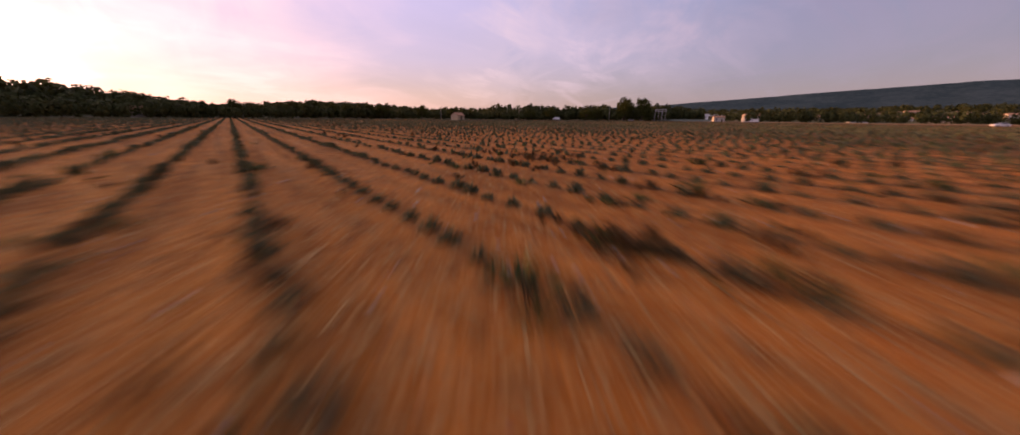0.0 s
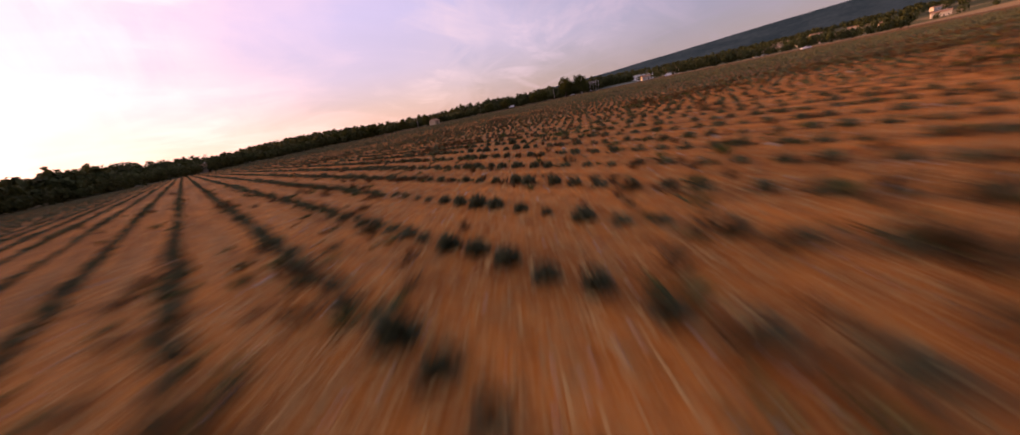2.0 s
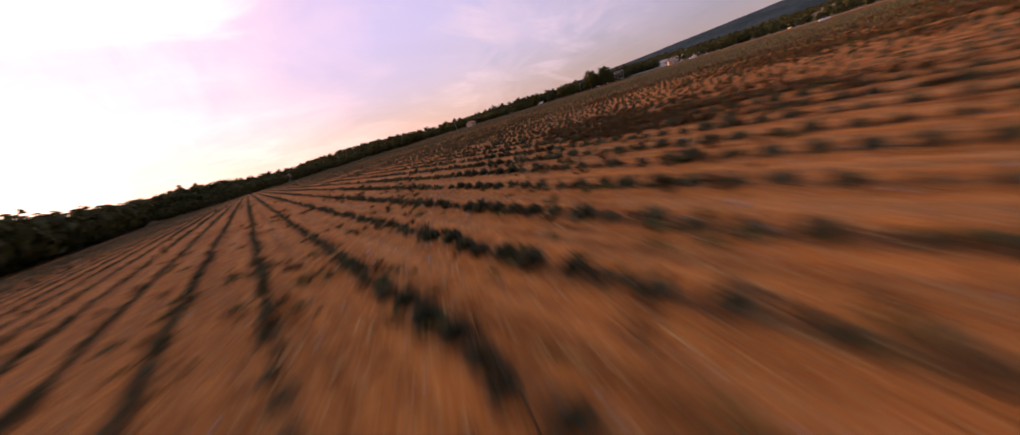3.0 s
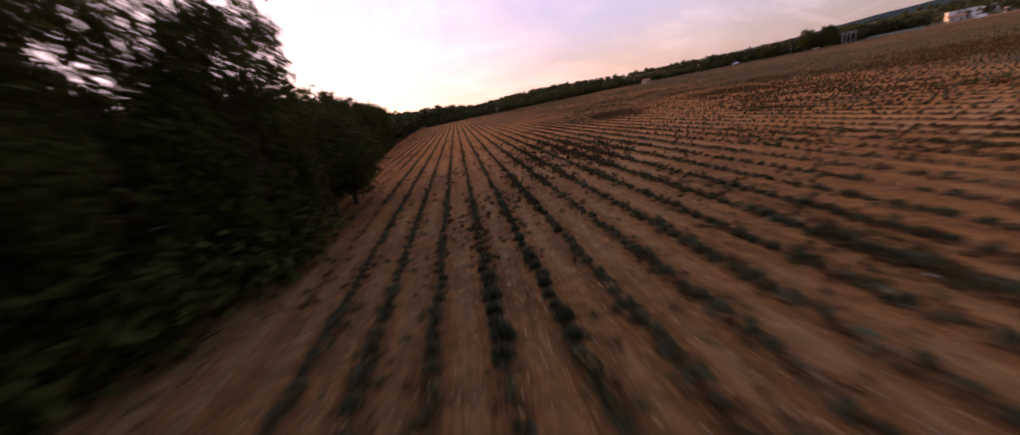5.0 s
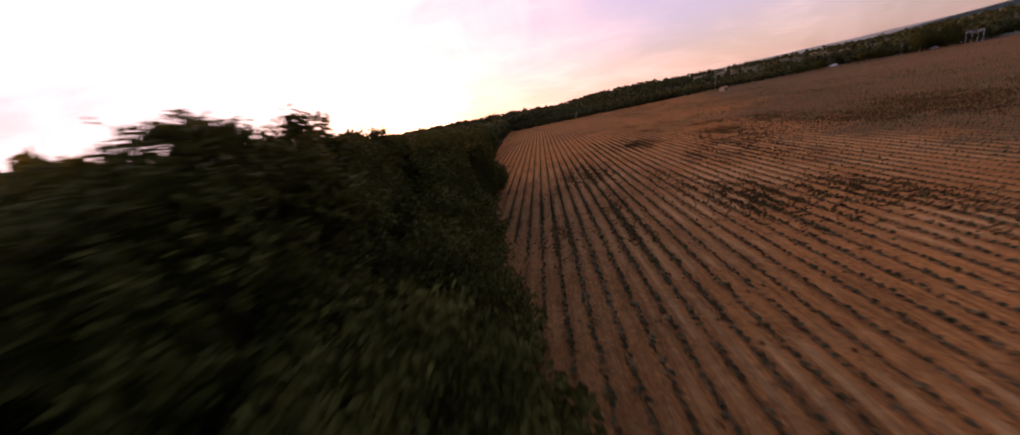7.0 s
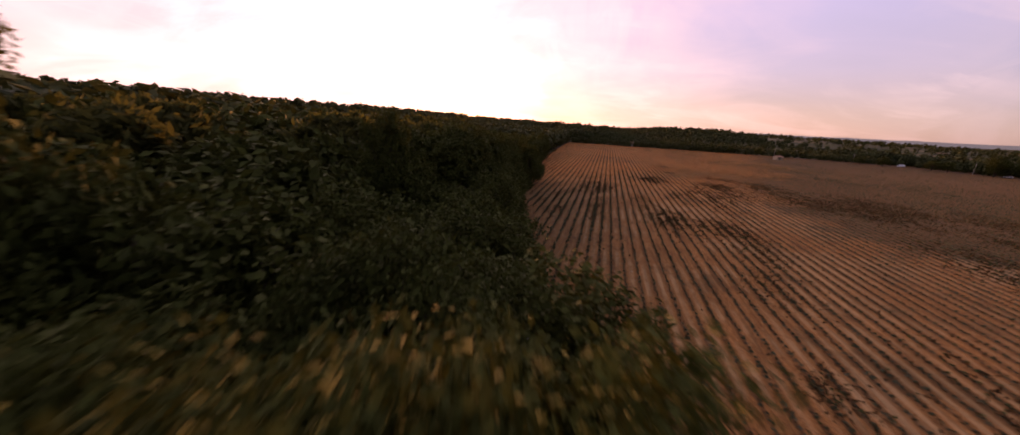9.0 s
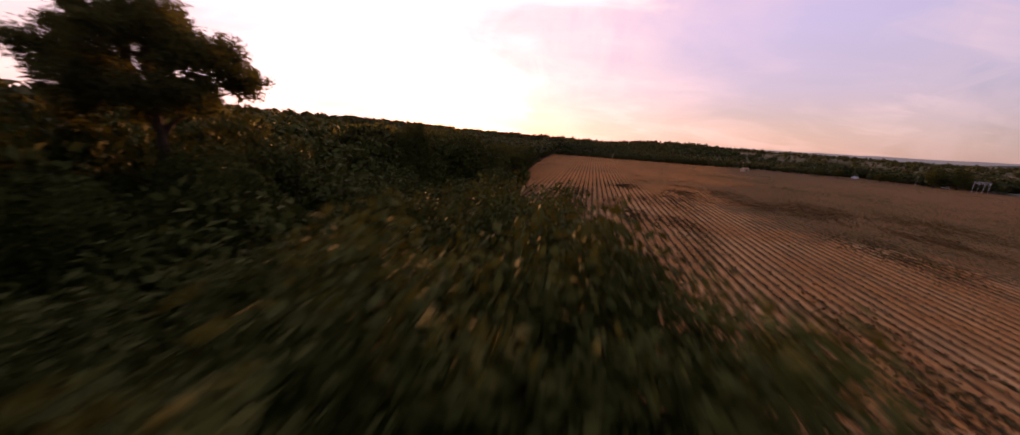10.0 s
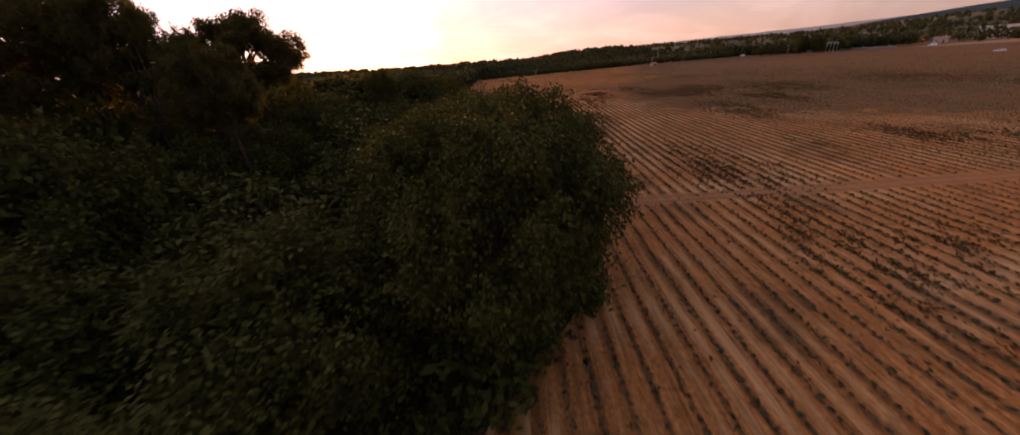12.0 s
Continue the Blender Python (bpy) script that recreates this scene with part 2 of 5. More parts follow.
    between = n.math("MULTIPLY", n.ramp(n.math("MULTIPLY_ADD", n.math("SUBTRACT", till, 0.5), 0.3, lane), (0.26, 0.0), (0.42, 1.0)), n.ramp(n.noise(pos, 0.07, 5, 0.7), (0.45, 0.0), (0.57, 1.0)))
    between = n.math("MULTIPLY", between, n.math("MULTIPLY_ADD", golden, -0.75, 1.0))
    base = n.mix(n.math("MULTIPLY", between, n.ramp(fine_n, (0.30, 0.3), (0.6, 1.0))), base, (0.58, 0.34, 0.145))
    tool = n.add("ShaderNodeMapping", Vector=pos)
    tool.inputs["Scale"].default_value = (2.4, 0.10, 1.0)
    scored = n.ramp(n.noise(tool.outputs[0], 1.0, 5, 0.62), (0.36, 0.62), (0.50, 1.0), (0.64, 1.28))
    base = n.mix(0.8, base, scored, "MULTIPLY")
    # pale stony places
    pale = n.math("MULTIPLY", n.ramp(big, (0.56, 0.0), (0.68, 1.0)), n.ramp(till, (0.4, 0.0), (0.62, 1.0)))
    base = n.mix(n.math("MULTIPLY", pale, n.math("MULTIPLY_ADD", golden, -0.6, 0.75)), base, (0.64, 0.40, 0.20))
    # dry weeds grown over the field away from the wood, and in patches
    grass = n.noise(pos, 0.022, 4, 0.6)
    along = n.ramp(n.math("MULTIPLY_ADD", xyz.outputs[1], 0.001, 0.5), (0.315, 0.10), (0.385, 0.55), (0.425, 0.9), (0.470, 0.95), (0.520, 0.75), (0.600, 0.85), (0.680, 0.9))
    across = n.math("MULTIPLY_ADD", xyz.outputs[1], -0.00035, n.math("MULTIPLY_ADD", xyz.outputs[0], 0.001, 0.5))
    across = n.ramp(across, (0.496, 0.0), (0.512, 0.45), (0.532, 1.0), (0.600, 1.8))
    ragged_grass = n.math("MULTIPLY_ADD", n.noise(pos, 0.14, 5, 0.7), 0.5, n.math("MULTIPLY", grass, 0.6))
    over = n.math("MULTIPLY_ADD", n.math("SUBTRACT", ragged_grass, 0.55), 2.6, n.math("MULTIPLY", along, across))
    over = n.ramp(over, (0.06, 0.0), (0.80, 1.0))
    # tree shade and rough weeds beside the wood, painted as one dark strip
    margin = n.math("MULTIPLY", n.ramp(n.math("MULTIPLY_ADD", xyz.outputs[0], 0.001, 0.5), (0.446, 0.85), (0.468, 0.0)),
                    n.ramp(n.math("MULTIPLY_ADD", xyz.outputs[1], 0.001, 0.5), (0.335, 0.0), (0.350, 1.0), (0.410, 1.0), (0.440, 0.0)))
    margin = n.math("MULTIPLY", margin, n.ramp(ragged, (0.30, 0.55), (0.6, 1.0)))
    gfac = n.math("MULTIPLY", n.ramp(grass, (0.52, 0.0), (0.64, 1.0)), 0.4)
    strip = n.ramp(n.math("MULTIPLY_ADD", n.math("SUBTRACT", ragged, 0.5), 0.22, lane), (0.12, 1.0), (0.27, 0.26))
    strip = n.math("MAXIMUM", strip, n.ramp(over, (0.50, 0.0), (0.95, 0.8)))
    gfac = n.math("MAXIMUM", gfac, n.math("MAXIMUM", n.math("MULTIPLY", n.math("MULTIPLY", over, 0.95), strip), n.math("MULTIPLY", margin, 0.9)))
    gfac = n.math("MULTIPLY", gfac, off_track)
    drawn = n.add("ShaderNodeMapping", Vector=pos)
    drawn.inputs["Scale"].default_value = (0.20, 0.085, 1.0)
    tangle = n.ramp(n.math("MULTIPLY_ADD", n.math("SUBTRACT", ragged, 0.5), 0.20, n.noise(drawn.outputs[0], 1.0, 6, 0.62)), (0.545, 0.0), (0.625, 1.0))
    tangle = n.math("MULTIPLY", tangle, n.ramp(n.math("MULTIPLY_ADD", xyz.outputs[1], 0.001, 0.5), (0.425, 1.0), (0.455, 0.6), (0.480, 0.0)))
    tangle = n.math("MULTIPLY", tangle, n.ramp(n.math("MULTIPLY_ADD", n.math("SUBTRACT", fine_n, 0.5), 0.4, lane), (0.20, 1.0), (0.45, 0.45)))
    base = n.mix(gfac, base, n.mix(mid, (0.055, 0.034, 0.013), (0.150, 0.085, 0.031)))
    base = n.mix(n.math("MULTIPLY", n.math("MULTIPLY", tangle, off_track), 0.6), base, n.mix(mid, (0.046, 0.027, 0.011), (0.125, 0.068, 0.025)))
    worn = n.mix(mid, (0.27, 0.125, 0.052), (0.40, 0.20, 0.085))
    base = n.mix(n.math("MULTIPLY", track, 0.8), base, n.mix(n.math("MULTIPLY", rut, 0.55), worn, (0.19, 0.085, 0.036)))
    # pale stubble field beyond the road
    side = n.math("MULTIPLY_ADD", xyz.outputs[1], 0.75, xyz.outputs[0])
    there = n.math("MULTIPLY", n.ramp(n.math("MULTIPLY", side, 0.001), (0.338, 0.0), (0.340, 1.0)), n.ramp(n.math("MULTIPLY", xyz.outputs[1], 0.001), (0.100, 1.0), (0.110, 0.0)))
    base = n.mix(there, base, n.mix(mid, (0.30, 0.165, 0.07), (0.46, 0.265, 0.115)))
    # scrub and woodland floor beyond the field
    beyond = n.math("MULTIPLY_ADD", xyz.outputs[0], -0.2, xyz.outputs[1])
    beyond = n.ramp(n.math("MULTIPLY", beyond, 0.001), (0.181, 0.0), (0.187, 1.0))
    beyond = n.math("MAXIMUM", beyond, n.ramp(n.math("MULTIPLY", side, 0.001), (0.450, 0.0), (0.470, 1.0)))
    plots = n.noise(pos, 0.011, 2, 0.4, 0.4)
    scrub = n.mix(mid, (0.020, 0.024, 0.010), (0.055, 0.056, 0.022))
    scrub = n.mix(n.ramp(plots, (0.44, 0.0), (0.50, 1.0)), scrub, n.mix(mid, (0.055, 0.055, 0.022), (0.110, 0.100, 0.040)))
    scrub = n.mix(n.ramp(plots, (0.60, 0.0), (0.64, 1.0)), scrub, n.mix(mid, (0.15, 0.10, 0.05), (0.25, 0.17, 0.085)))
    base = n.mix(beyond, base, scrub)
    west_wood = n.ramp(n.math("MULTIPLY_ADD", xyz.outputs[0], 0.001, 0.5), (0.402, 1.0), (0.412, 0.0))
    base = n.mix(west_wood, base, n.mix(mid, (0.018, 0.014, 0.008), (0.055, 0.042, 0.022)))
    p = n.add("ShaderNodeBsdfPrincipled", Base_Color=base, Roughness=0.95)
    p.inputs["Specular IOR Level"].default_value = 0.1
    p.inputs["Diffuse Roughness"].default_value = 1.0
    hsum = n.math("MULTIPLY_ADD", till, 1.2, n.math("MULTIPLY_ADD", mid, 0.8, n.math("MULTIPLY_ADD", clod, 1.4, fine_n)))
    b = n.add("ShaderNodeBump", Strength=0.8, Distance=0.06, Height=hsum)
    n.put(p, "Normal", b.outputs[0])
    n.add("ShaderNodeOutputMaterial", Surface=p.outputs[0])
    return m


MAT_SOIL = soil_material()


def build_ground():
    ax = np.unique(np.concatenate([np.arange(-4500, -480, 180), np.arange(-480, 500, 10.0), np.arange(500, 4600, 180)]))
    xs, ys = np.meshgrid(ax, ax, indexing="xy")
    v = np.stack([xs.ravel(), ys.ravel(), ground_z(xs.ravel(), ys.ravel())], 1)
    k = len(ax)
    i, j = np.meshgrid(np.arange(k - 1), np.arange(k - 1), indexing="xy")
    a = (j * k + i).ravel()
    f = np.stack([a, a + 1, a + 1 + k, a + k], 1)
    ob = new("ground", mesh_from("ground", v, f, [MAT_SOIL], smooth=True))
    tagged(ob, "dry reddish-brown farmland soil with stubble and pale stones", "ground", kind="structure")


build_ground()


# ------------------------------------------------------------ trees
def tube(verts, faces, pts, radii, sides=7):
    """Add a tapered bent tube to the lists."""
    base = len(verts)
    pts = [np.asarray(p, float) for p in pts]
    for i, p in enumerate(pts):
        d = pts[min(i + 1, len(pts) - 1)] - pts[max(i - 1, 0)]
        d = d / (np.linalg.norm(d) + 1e-9)
        up = np.array([1.0, 0, 0]) if abs(d[0]) < 0.8 else np.array([0, 1.0, 0])
        u = np.cross(d, up)
        u /= np.linalg.norm(u)
        w = np.cross(d, u)
        for s in range(sides):
            a = 2 * math.pi * s / sides
            verts.append(p + radii[i] * (math.cos(a) * u + math.sin(a) * w))
    for i in range(len(pts) - 1):
        for s in range(sides):
            s2 = (s + 1) % sides
            faces.append((base + i * sides + s, base + i * sides + s2, base + (i + 1) * sides + s2, base + (i + 1) * sides + s))


def leaf_quads(r, centres, normals, size, spread=0.9, aspect=1.6):
    """Quads round the centres, facing roughly along the normals."""
    n = len(centres)
    nrm = normals + r.normal(0, spread, (n, 3))
    nrm /= np.linalg.norm(nrm, axis=1)[:, None] + 1e-9
    a = np.cross(nrm, r.normal(0, 1, (n, 3)))
    a /= np.linalg.norm(a, axis=1)[:, None] + 1e-9
    b = np.cross(nrm, a)
    s = (size * r.uniform(0.6, 1.35, n))[:, None]
    a, b = a * s * aspect * 0.5, b * s * 0.5
    bend = nrm * s * 0.18
    v = np.stack([centres - a, centres - b * 0.9 + bend, centres + a, centres + b * 0.9 + bend], 1).reshape(-1, 3)
    f = np.arange(4 * n).reshape(n, 4)
    return v, f


def tree_meshes(seed, kind, height, radius, leaves, leaf, lobes, lift=0.0):
    """Trunk and lobed crown of one tree, standing at the origin."""
    r = np.random.default_rng(seed)
    verts, faces = [], []
    pine = kind == "pine"
    fork = height * (0.55 if pine else 0.28)
    lean = r.normal(0, 0.03, 2) * height
    top = np.array([lean[0], lean[1], height * (0.9 if pine else 0.75)])
    r0 = height * (0.017 if pine else 0.024) + 0.05
    tube(verts, faces, [(0, 0, -0.3), (0.05, 0, fork * 0.4), tuple(top * [0.5, 0.5, fork / top[2]]), tuple(top * 0.8), tuple(top)],
         [r0 * 1.25, r0, r0 * 0.8, r0 * 0.4, 0.03], 8)
    z0, zr, low = {"pine": (0.82, 0.18, -0.8), "spire": (0.70, 0.30, -0.9), "shrub": (0.45, 0.55, -0.9), "oak": (0.52, 0.48, -0.75)}[kind]
    z0, zr = (z0 + lift) * height, (zr - lift) * height
    # lobes spread evenly over the crown, each pushed in or out a little
    k = np.arange(lobes) + 0.5
    dz = 1 - (1 - low) * k / lobes
    az = k * 2.39996 + r.normal(0, 0.35, lobes)
    rad = np.sqrt(np.clip(1 - dz ** 2, 0, 1))
    push = r.uniform(0.5 if pine else 0.62, 1.0, lobes)
    out = np.stack([np.cos(az) * rad, np.sin(az) * rad, dz], 1)
    mid = np.array([lean[0] * 0.8, lean[1] * 0.8, z0])
    size = math.sqrt(radius * radius * (4.2 if pine else 4.6) / lobes) * r.uniform(0.75 if pine else 0.7, 1.2 if pine else 1.25, lobes)
    flat = np.array([1.0, 1.0, 0.6 if pine else 0.85])
    cs = mid + out * push[:, None] * [radius - size.mean() * 0.6, radius - size.mean() * 0.6, max(zr - size.mean() * 0.4, 0.3 * zr)]
    for c in cs[::2]:
        zt = fork + (c[2] - fork) * (r.uniform(0.45, 0.8) if pine else r.uniform(0.15, 0.5))
        st = top * [zt / top[2], zt / top[2], 0] + [0, 0, zt]
        bend = st * 0.45 + c * 0.55 + r.normal(0, 0.25, 3)
        tube(verts, faces, [st, bend, c], [r0 * 0.38, r0 * 0.22, 0.025], 5)
    trunk = mesh_from(kind + "_trunk", verts, faces, [MAT_BARK], smooth=True)
    # twigs stand out from each lobe and carry the leaves, with gaps between them
    twigs = 20 if pine else 24
    sd = r.normal(0, 1, (lobes, twigs, 3)) + out[:, None] * 0.8 + [0, 0, 0.2]
    sd /= np.linalg.norm(sd, axis=2)[:, :, None]
    start = r.uniform(0.40, 0.86, (lobes, twigs))
    way = sd + r.normal(0, 0.35, (lobes, twigs, 3)) + [0, 0, 0.35 if pine else 0.05]
    way /= np.linalg.norm(way, axis=2)[:, :, None]
    reach = r.uniform(0.12, 0.42, (lobes, twigs)) if pine else r.uniform(0.10, 0.32, (lobes, twigs))
    share = size ** 2 / (size ** 2).sum()
    li = r.choice(lobes, leaves, p=share)
    si = (r.uniform(0, 1, leaves) ** 1.25 * twigs).astype(int)
    along = r.uniform(0, 1, leaves) ** 0.75
    inner = r.uniform(0, 1, leaves) < 0.16
    loose = r.normal(0, 1, (leaves, 3)) * (size[li] * (0.155 - 0.05 * along))[:, None]
    tuft = cs[li] + (sd[li, si] * start[li, si][:, None] * flat + way[li, si] * (along * reach[li, si])[:, None]) * size[li][:, None] + loose
    core = cs[li] + r.normal(0, 0.30, (leaves, 3)) * size[li][:, None] * flat
    pts = np.where(inner[:, None], core, tuft)
    face = way[li, si] * 0.4 + [0, 0, 0.5] if not pine else np.cross(way[li, si], r.normal(0, 1, (leaves, 3)))
    v, f = leaf_quads(r, pts, face, np.where(inner, leaf * (1.5 if leaf < 0.6 else 1.8), leaf), 0.75, 2.9 if pine else 1.75)
    crown = mesh_from(kind + "_crown", v, f, [MAT_PINE if pine or kind == "spire" else MAT_OAK])
    return trunk, crown


TREE_KINDS = {}


def tree_kind(key, seed, kind, height, radius, leaves, leaf, lobes, lift=0.0):
    TREE_KINDS[key] = (*tree_meshes(seed, kind, height, radius, leaves, leaf, lobes, lift), kind, height, radius)


tree_kind("oak_big0", 9, "oak", 13.6, 8.3, 86000, 0.13, 84, 0.09)
tree_kind("oak_big1", 8, "oak", 12.5, 6.8, 72000, 0.12, 70, 0.08)
for i in range(4):
    tree_kind("oak_near%d" % i, 10 + i, "oak", 11.0, 5.0, 17000, 0.17, 32)
for i in range(3):
    tree_kind("oak_tall%d" % i, 36 + i, "oak", 16.5, 3.8, 16000, 0.15, 34, 0.20)
for i in range(2):
    tree_kind("oak_fine%d" % i, 16 + i, "oak", 11.0, 5.0, 24000, 0.14, 36)
for i in range(3):
    tree_kind("pine_near%d" % i, 20 + i, "pine", 21.0, 5.0, 46000, 0.09, 56)
tree_kind("spire_near", 29, "spire", 20.0, 1.6, 8000, 0.12, 40)
for i in range(3):
    tree_kind("oak_edge%d" % i, 25 + i, "oak", 11.0, 5.0, 7000, 0.25, 28)
for i in range(3):
    tree_kind("oak_mid%d" % i, 30 + i, "oak", 13.0, 4.4, 2800, 0.40, 26)
for i in range(2):
    tree_kind("pine_mid%d" % i, 40 + i, "pine", 16.0, 4.4, 2000, 0.42, 26)
for i in range(3):
    tree_kind("oak_far%d" % i, 50 + i, "oak", 13.0, 4.4, 750, 0.80, 18)
for i in range(3):
    tree_kind("shrub%d" % i, 55 + i, "shrub", 3.2, 1.9, 800, 0.24, 12)

LABELS = {"oak": "dark green broad-leaved oak with a dense rounded crown", "pine": "tall pine with an open uneven crown",
          "spire": "tall slender pine with a narrow airy crown", "shrub": "dense dark evergreen shrub at the edge of the wood"}


def plant_tree(key, x, y, height, turn, reach=0.0, wide=1.0, label=""):
    trunk, crown, kind, h0, r0 = TREE_KINDS[key]
    s = height / h0
    if reach:
        wide = reach / (r0 * s)
    ob = new({"shrub": "shrub", "spire": "pine_tree"}[kind] if kind in ("shrub", "spire") else kind + "_tree")
    ob.empty_display_size = 0.5
    ob.location = (x, y, float(ground_z(x, y)) - 0.05)
    ob.rotation_euler = (0, 0, turn)
    ob.scale = (s * wide, s * wide, s)
    for nm, me in (("trunk", trunk), ("crown", crown)):
        p = new(nm, me)
        p.parent = ob
    tagged(ob, label or LABELS[kind], "shrub" if kind == "shrub" else "tree", group="shrubs of the wood" if kind == "shrub" else "trees of the wood")
    return ob


# trees that stand along the field: kind, x, y, height, reach of the crown
MARGIN_OAKS = [("oak_big0", -46.5, -192.1, 15.0, 7.9), ("oak_big1", -48.6, -174.8, 15.0, 7.0), ("oak_near2", -50.0, -164.0, 11.6, 6.6),
               ("oak_near3", -56.5, -154.0, 10.8, 5.6), ("oak_near0", -60.5, -146.0, 11.2, 5.0), ("oak_near1", -60.6, -138.0, 11.0, 4.3),
               ("oak_near2", -61.4, -129.5, 10.4, 3.9), ("oak_near3", -63.5, -120.0, 10.2, 4.1), ("oak_near0", -66.2, -112.0, 12.8, 4.3),
               ("oak_near3", -68.5, -121.0, 14.4, 4.6), ("oak_near0", -66.5, -145.5, 14.0, 4.4), ("oak_near1", -70.0, -104.5, 14.4, 4.6),
               ("oak_near2", -70.3, -97.0, 13.6, 4.2), ("oak_near3", -68.9, -92.0, 13.4, 3.2), ("oak_near0", -66.0, -89.5, 12.2, 2.9),
               ("oak_near1", -66.4, -82.5, 7.2, 3.2), ("oak_near2", -66.6, -77.5, 6.8, 3.1)]
NORTH_OAKS = [("oak_edge%d" % (k % 3), -73.4 - 0.075 * k * 5.6 + 0.8 * (k % 3), -82.0 + 5.6 * k, 10.6 + 0.5 * (k * 7 % 4) - (1.4 if k < 4 else 0.0), 3.9) for k in range(16)]
TALL_OAKS = [("oak_tall0", -64.6, -137.0, 15.8, 4.2), ("oak_tall1", -67.2, -130.0, 16.5, 3.6), ("oak_tall2", -66.4, -134.2, 16.1, 4.0),
             ("oak_tall1", -70.2, -136.8, 15.8, 4.6), ("oak_tall2", -71.0, -111.3, 15.4, 4.4), ("oak_tall1", -67.5, -147.2, 17.8, 2.6),
             ("oak_tall2", -71.5, -143.0, 16.2, 2.2)]
PINES = [("pine_near0", -69.8, -173.8, 23.2, 5.4), ("pine_near1", -64.6, -185.5, 20.4, 2.8), ("pine_near2", -76.0, -186.5, 24.0, 4.8),
         ("pine_near1", -72.0, -185.0, 24.0, 3.2), ("spire_near", -69.3, -185.8, 21.4, 1.3), ("spire_near", -67.4, -185.3, 20.0, 1.0)]
SOUTH_OAKS = [("oak_fine0", -57.0, -184.0, 12.4, 6.2), ("oak_fine1", -59.0, -172.0, 12.0, 6.0), ("oak_fine1", -56.0, -197.5, 12.2, 6.0),
              ("oak_fine0", -57.5, -207.0, 11.2, 5.6), ("oak_fine1", -66.0, -201.0, 13.0, 6.0), ("oak_near2", -64.0, -160.0, 12.4, 5.6),
              ("oak_fine1", -51.0, -183.5, 14.6, 4.8), ("oak_big1", -44.9, -184.2, 15.7, 7.3), ("oak_fine0", -53.5, -166.5, 13.4, 5.0), ("oak_fine1", -54.5, -176.0, 14.4, 4.8)]
INNER_OAKS = [("oak_edge0", -73.5, -180.0, 16.8, 4.6), ("oak_edge1", -71.5, -190.5, 16.6, 4.6), ("oak_edge2", -78.0, -192.0, 18.0, 5.0),
              ("oak_edge0", -76.5, -172.5, 16.6, 4.6), ("oak_fine0", -67.0, -185.0, 15.2, 4.8), ("oak_fine1", -66.5, -192.5, 15.4, 4.8),
              ("oak_fine1", -66.0, -174.3, 15.4, 4.6), ("oak_edge2", -70.6, -170.8, 16.6, 4.4), ("oak_fine0", -65.8, -181.0, 14.4, 4.6), ("oak_edge0", -67.2, -167.5, 15.0, 5.0),
              ("oak_edge1", -71.0, -198.0, 16.0, 5.2), ("oak_mid0", -75.0, -176.0, 17.6, 4.6), ("oak_mid1", -80.0, -181.0, 18.6, 5.0),
              ("oak_mid2", -83.0, -188.0, 19.0, 5.0), ("oak_mid0", -80.0, -197.5, 18.4, 5.0), ("oak_mid1", -86.0, -176.0, 18.0, 5.0), ("oak_mid2", -78.0, -204.0, 17.6, 5.0),
              ("oak_fine0", -63.2, -176.2, 15.0, 3.8), ("oak_mid1", -72.5, -186.5, 17.4, 3.6), ("oak_mid2", -69.5, -180.5, 16.2, 3.6)]
EDGE_TREES = MARGIN_OAKS + NORTH_OAKS + TALL_OAKS + PINES + SOUTH_OAKS + INNER_OAKS
TREE_LABELS = {"oak_big0": "big dark oak whose crown overhangs the lavender field", "oak_big1": "broad dense oak leaning over the end rows of the field",
               "oak_tall0": "tall oak rising above the edge of the wood", "oak_tall1": "slim tall oak rising above its neighbours", "oak_tall2": "tall oak with an uneven crown over the wood",
               "pine_near0": "domed umbrella pine standing high above the oaks", "pine_near1": "slender pine with a small airy crown over the oaks",
               "pine_near2": "tall dark pine deep in the oak wood"}
for i, (kind, x, y, h, reach) in enumerate(EDGE_TREES):
    plant_tree(kind, x, y, h, i * 1.3, reach, label=TREE_LABELS[kind] if kind in TREE_LABELS else "")

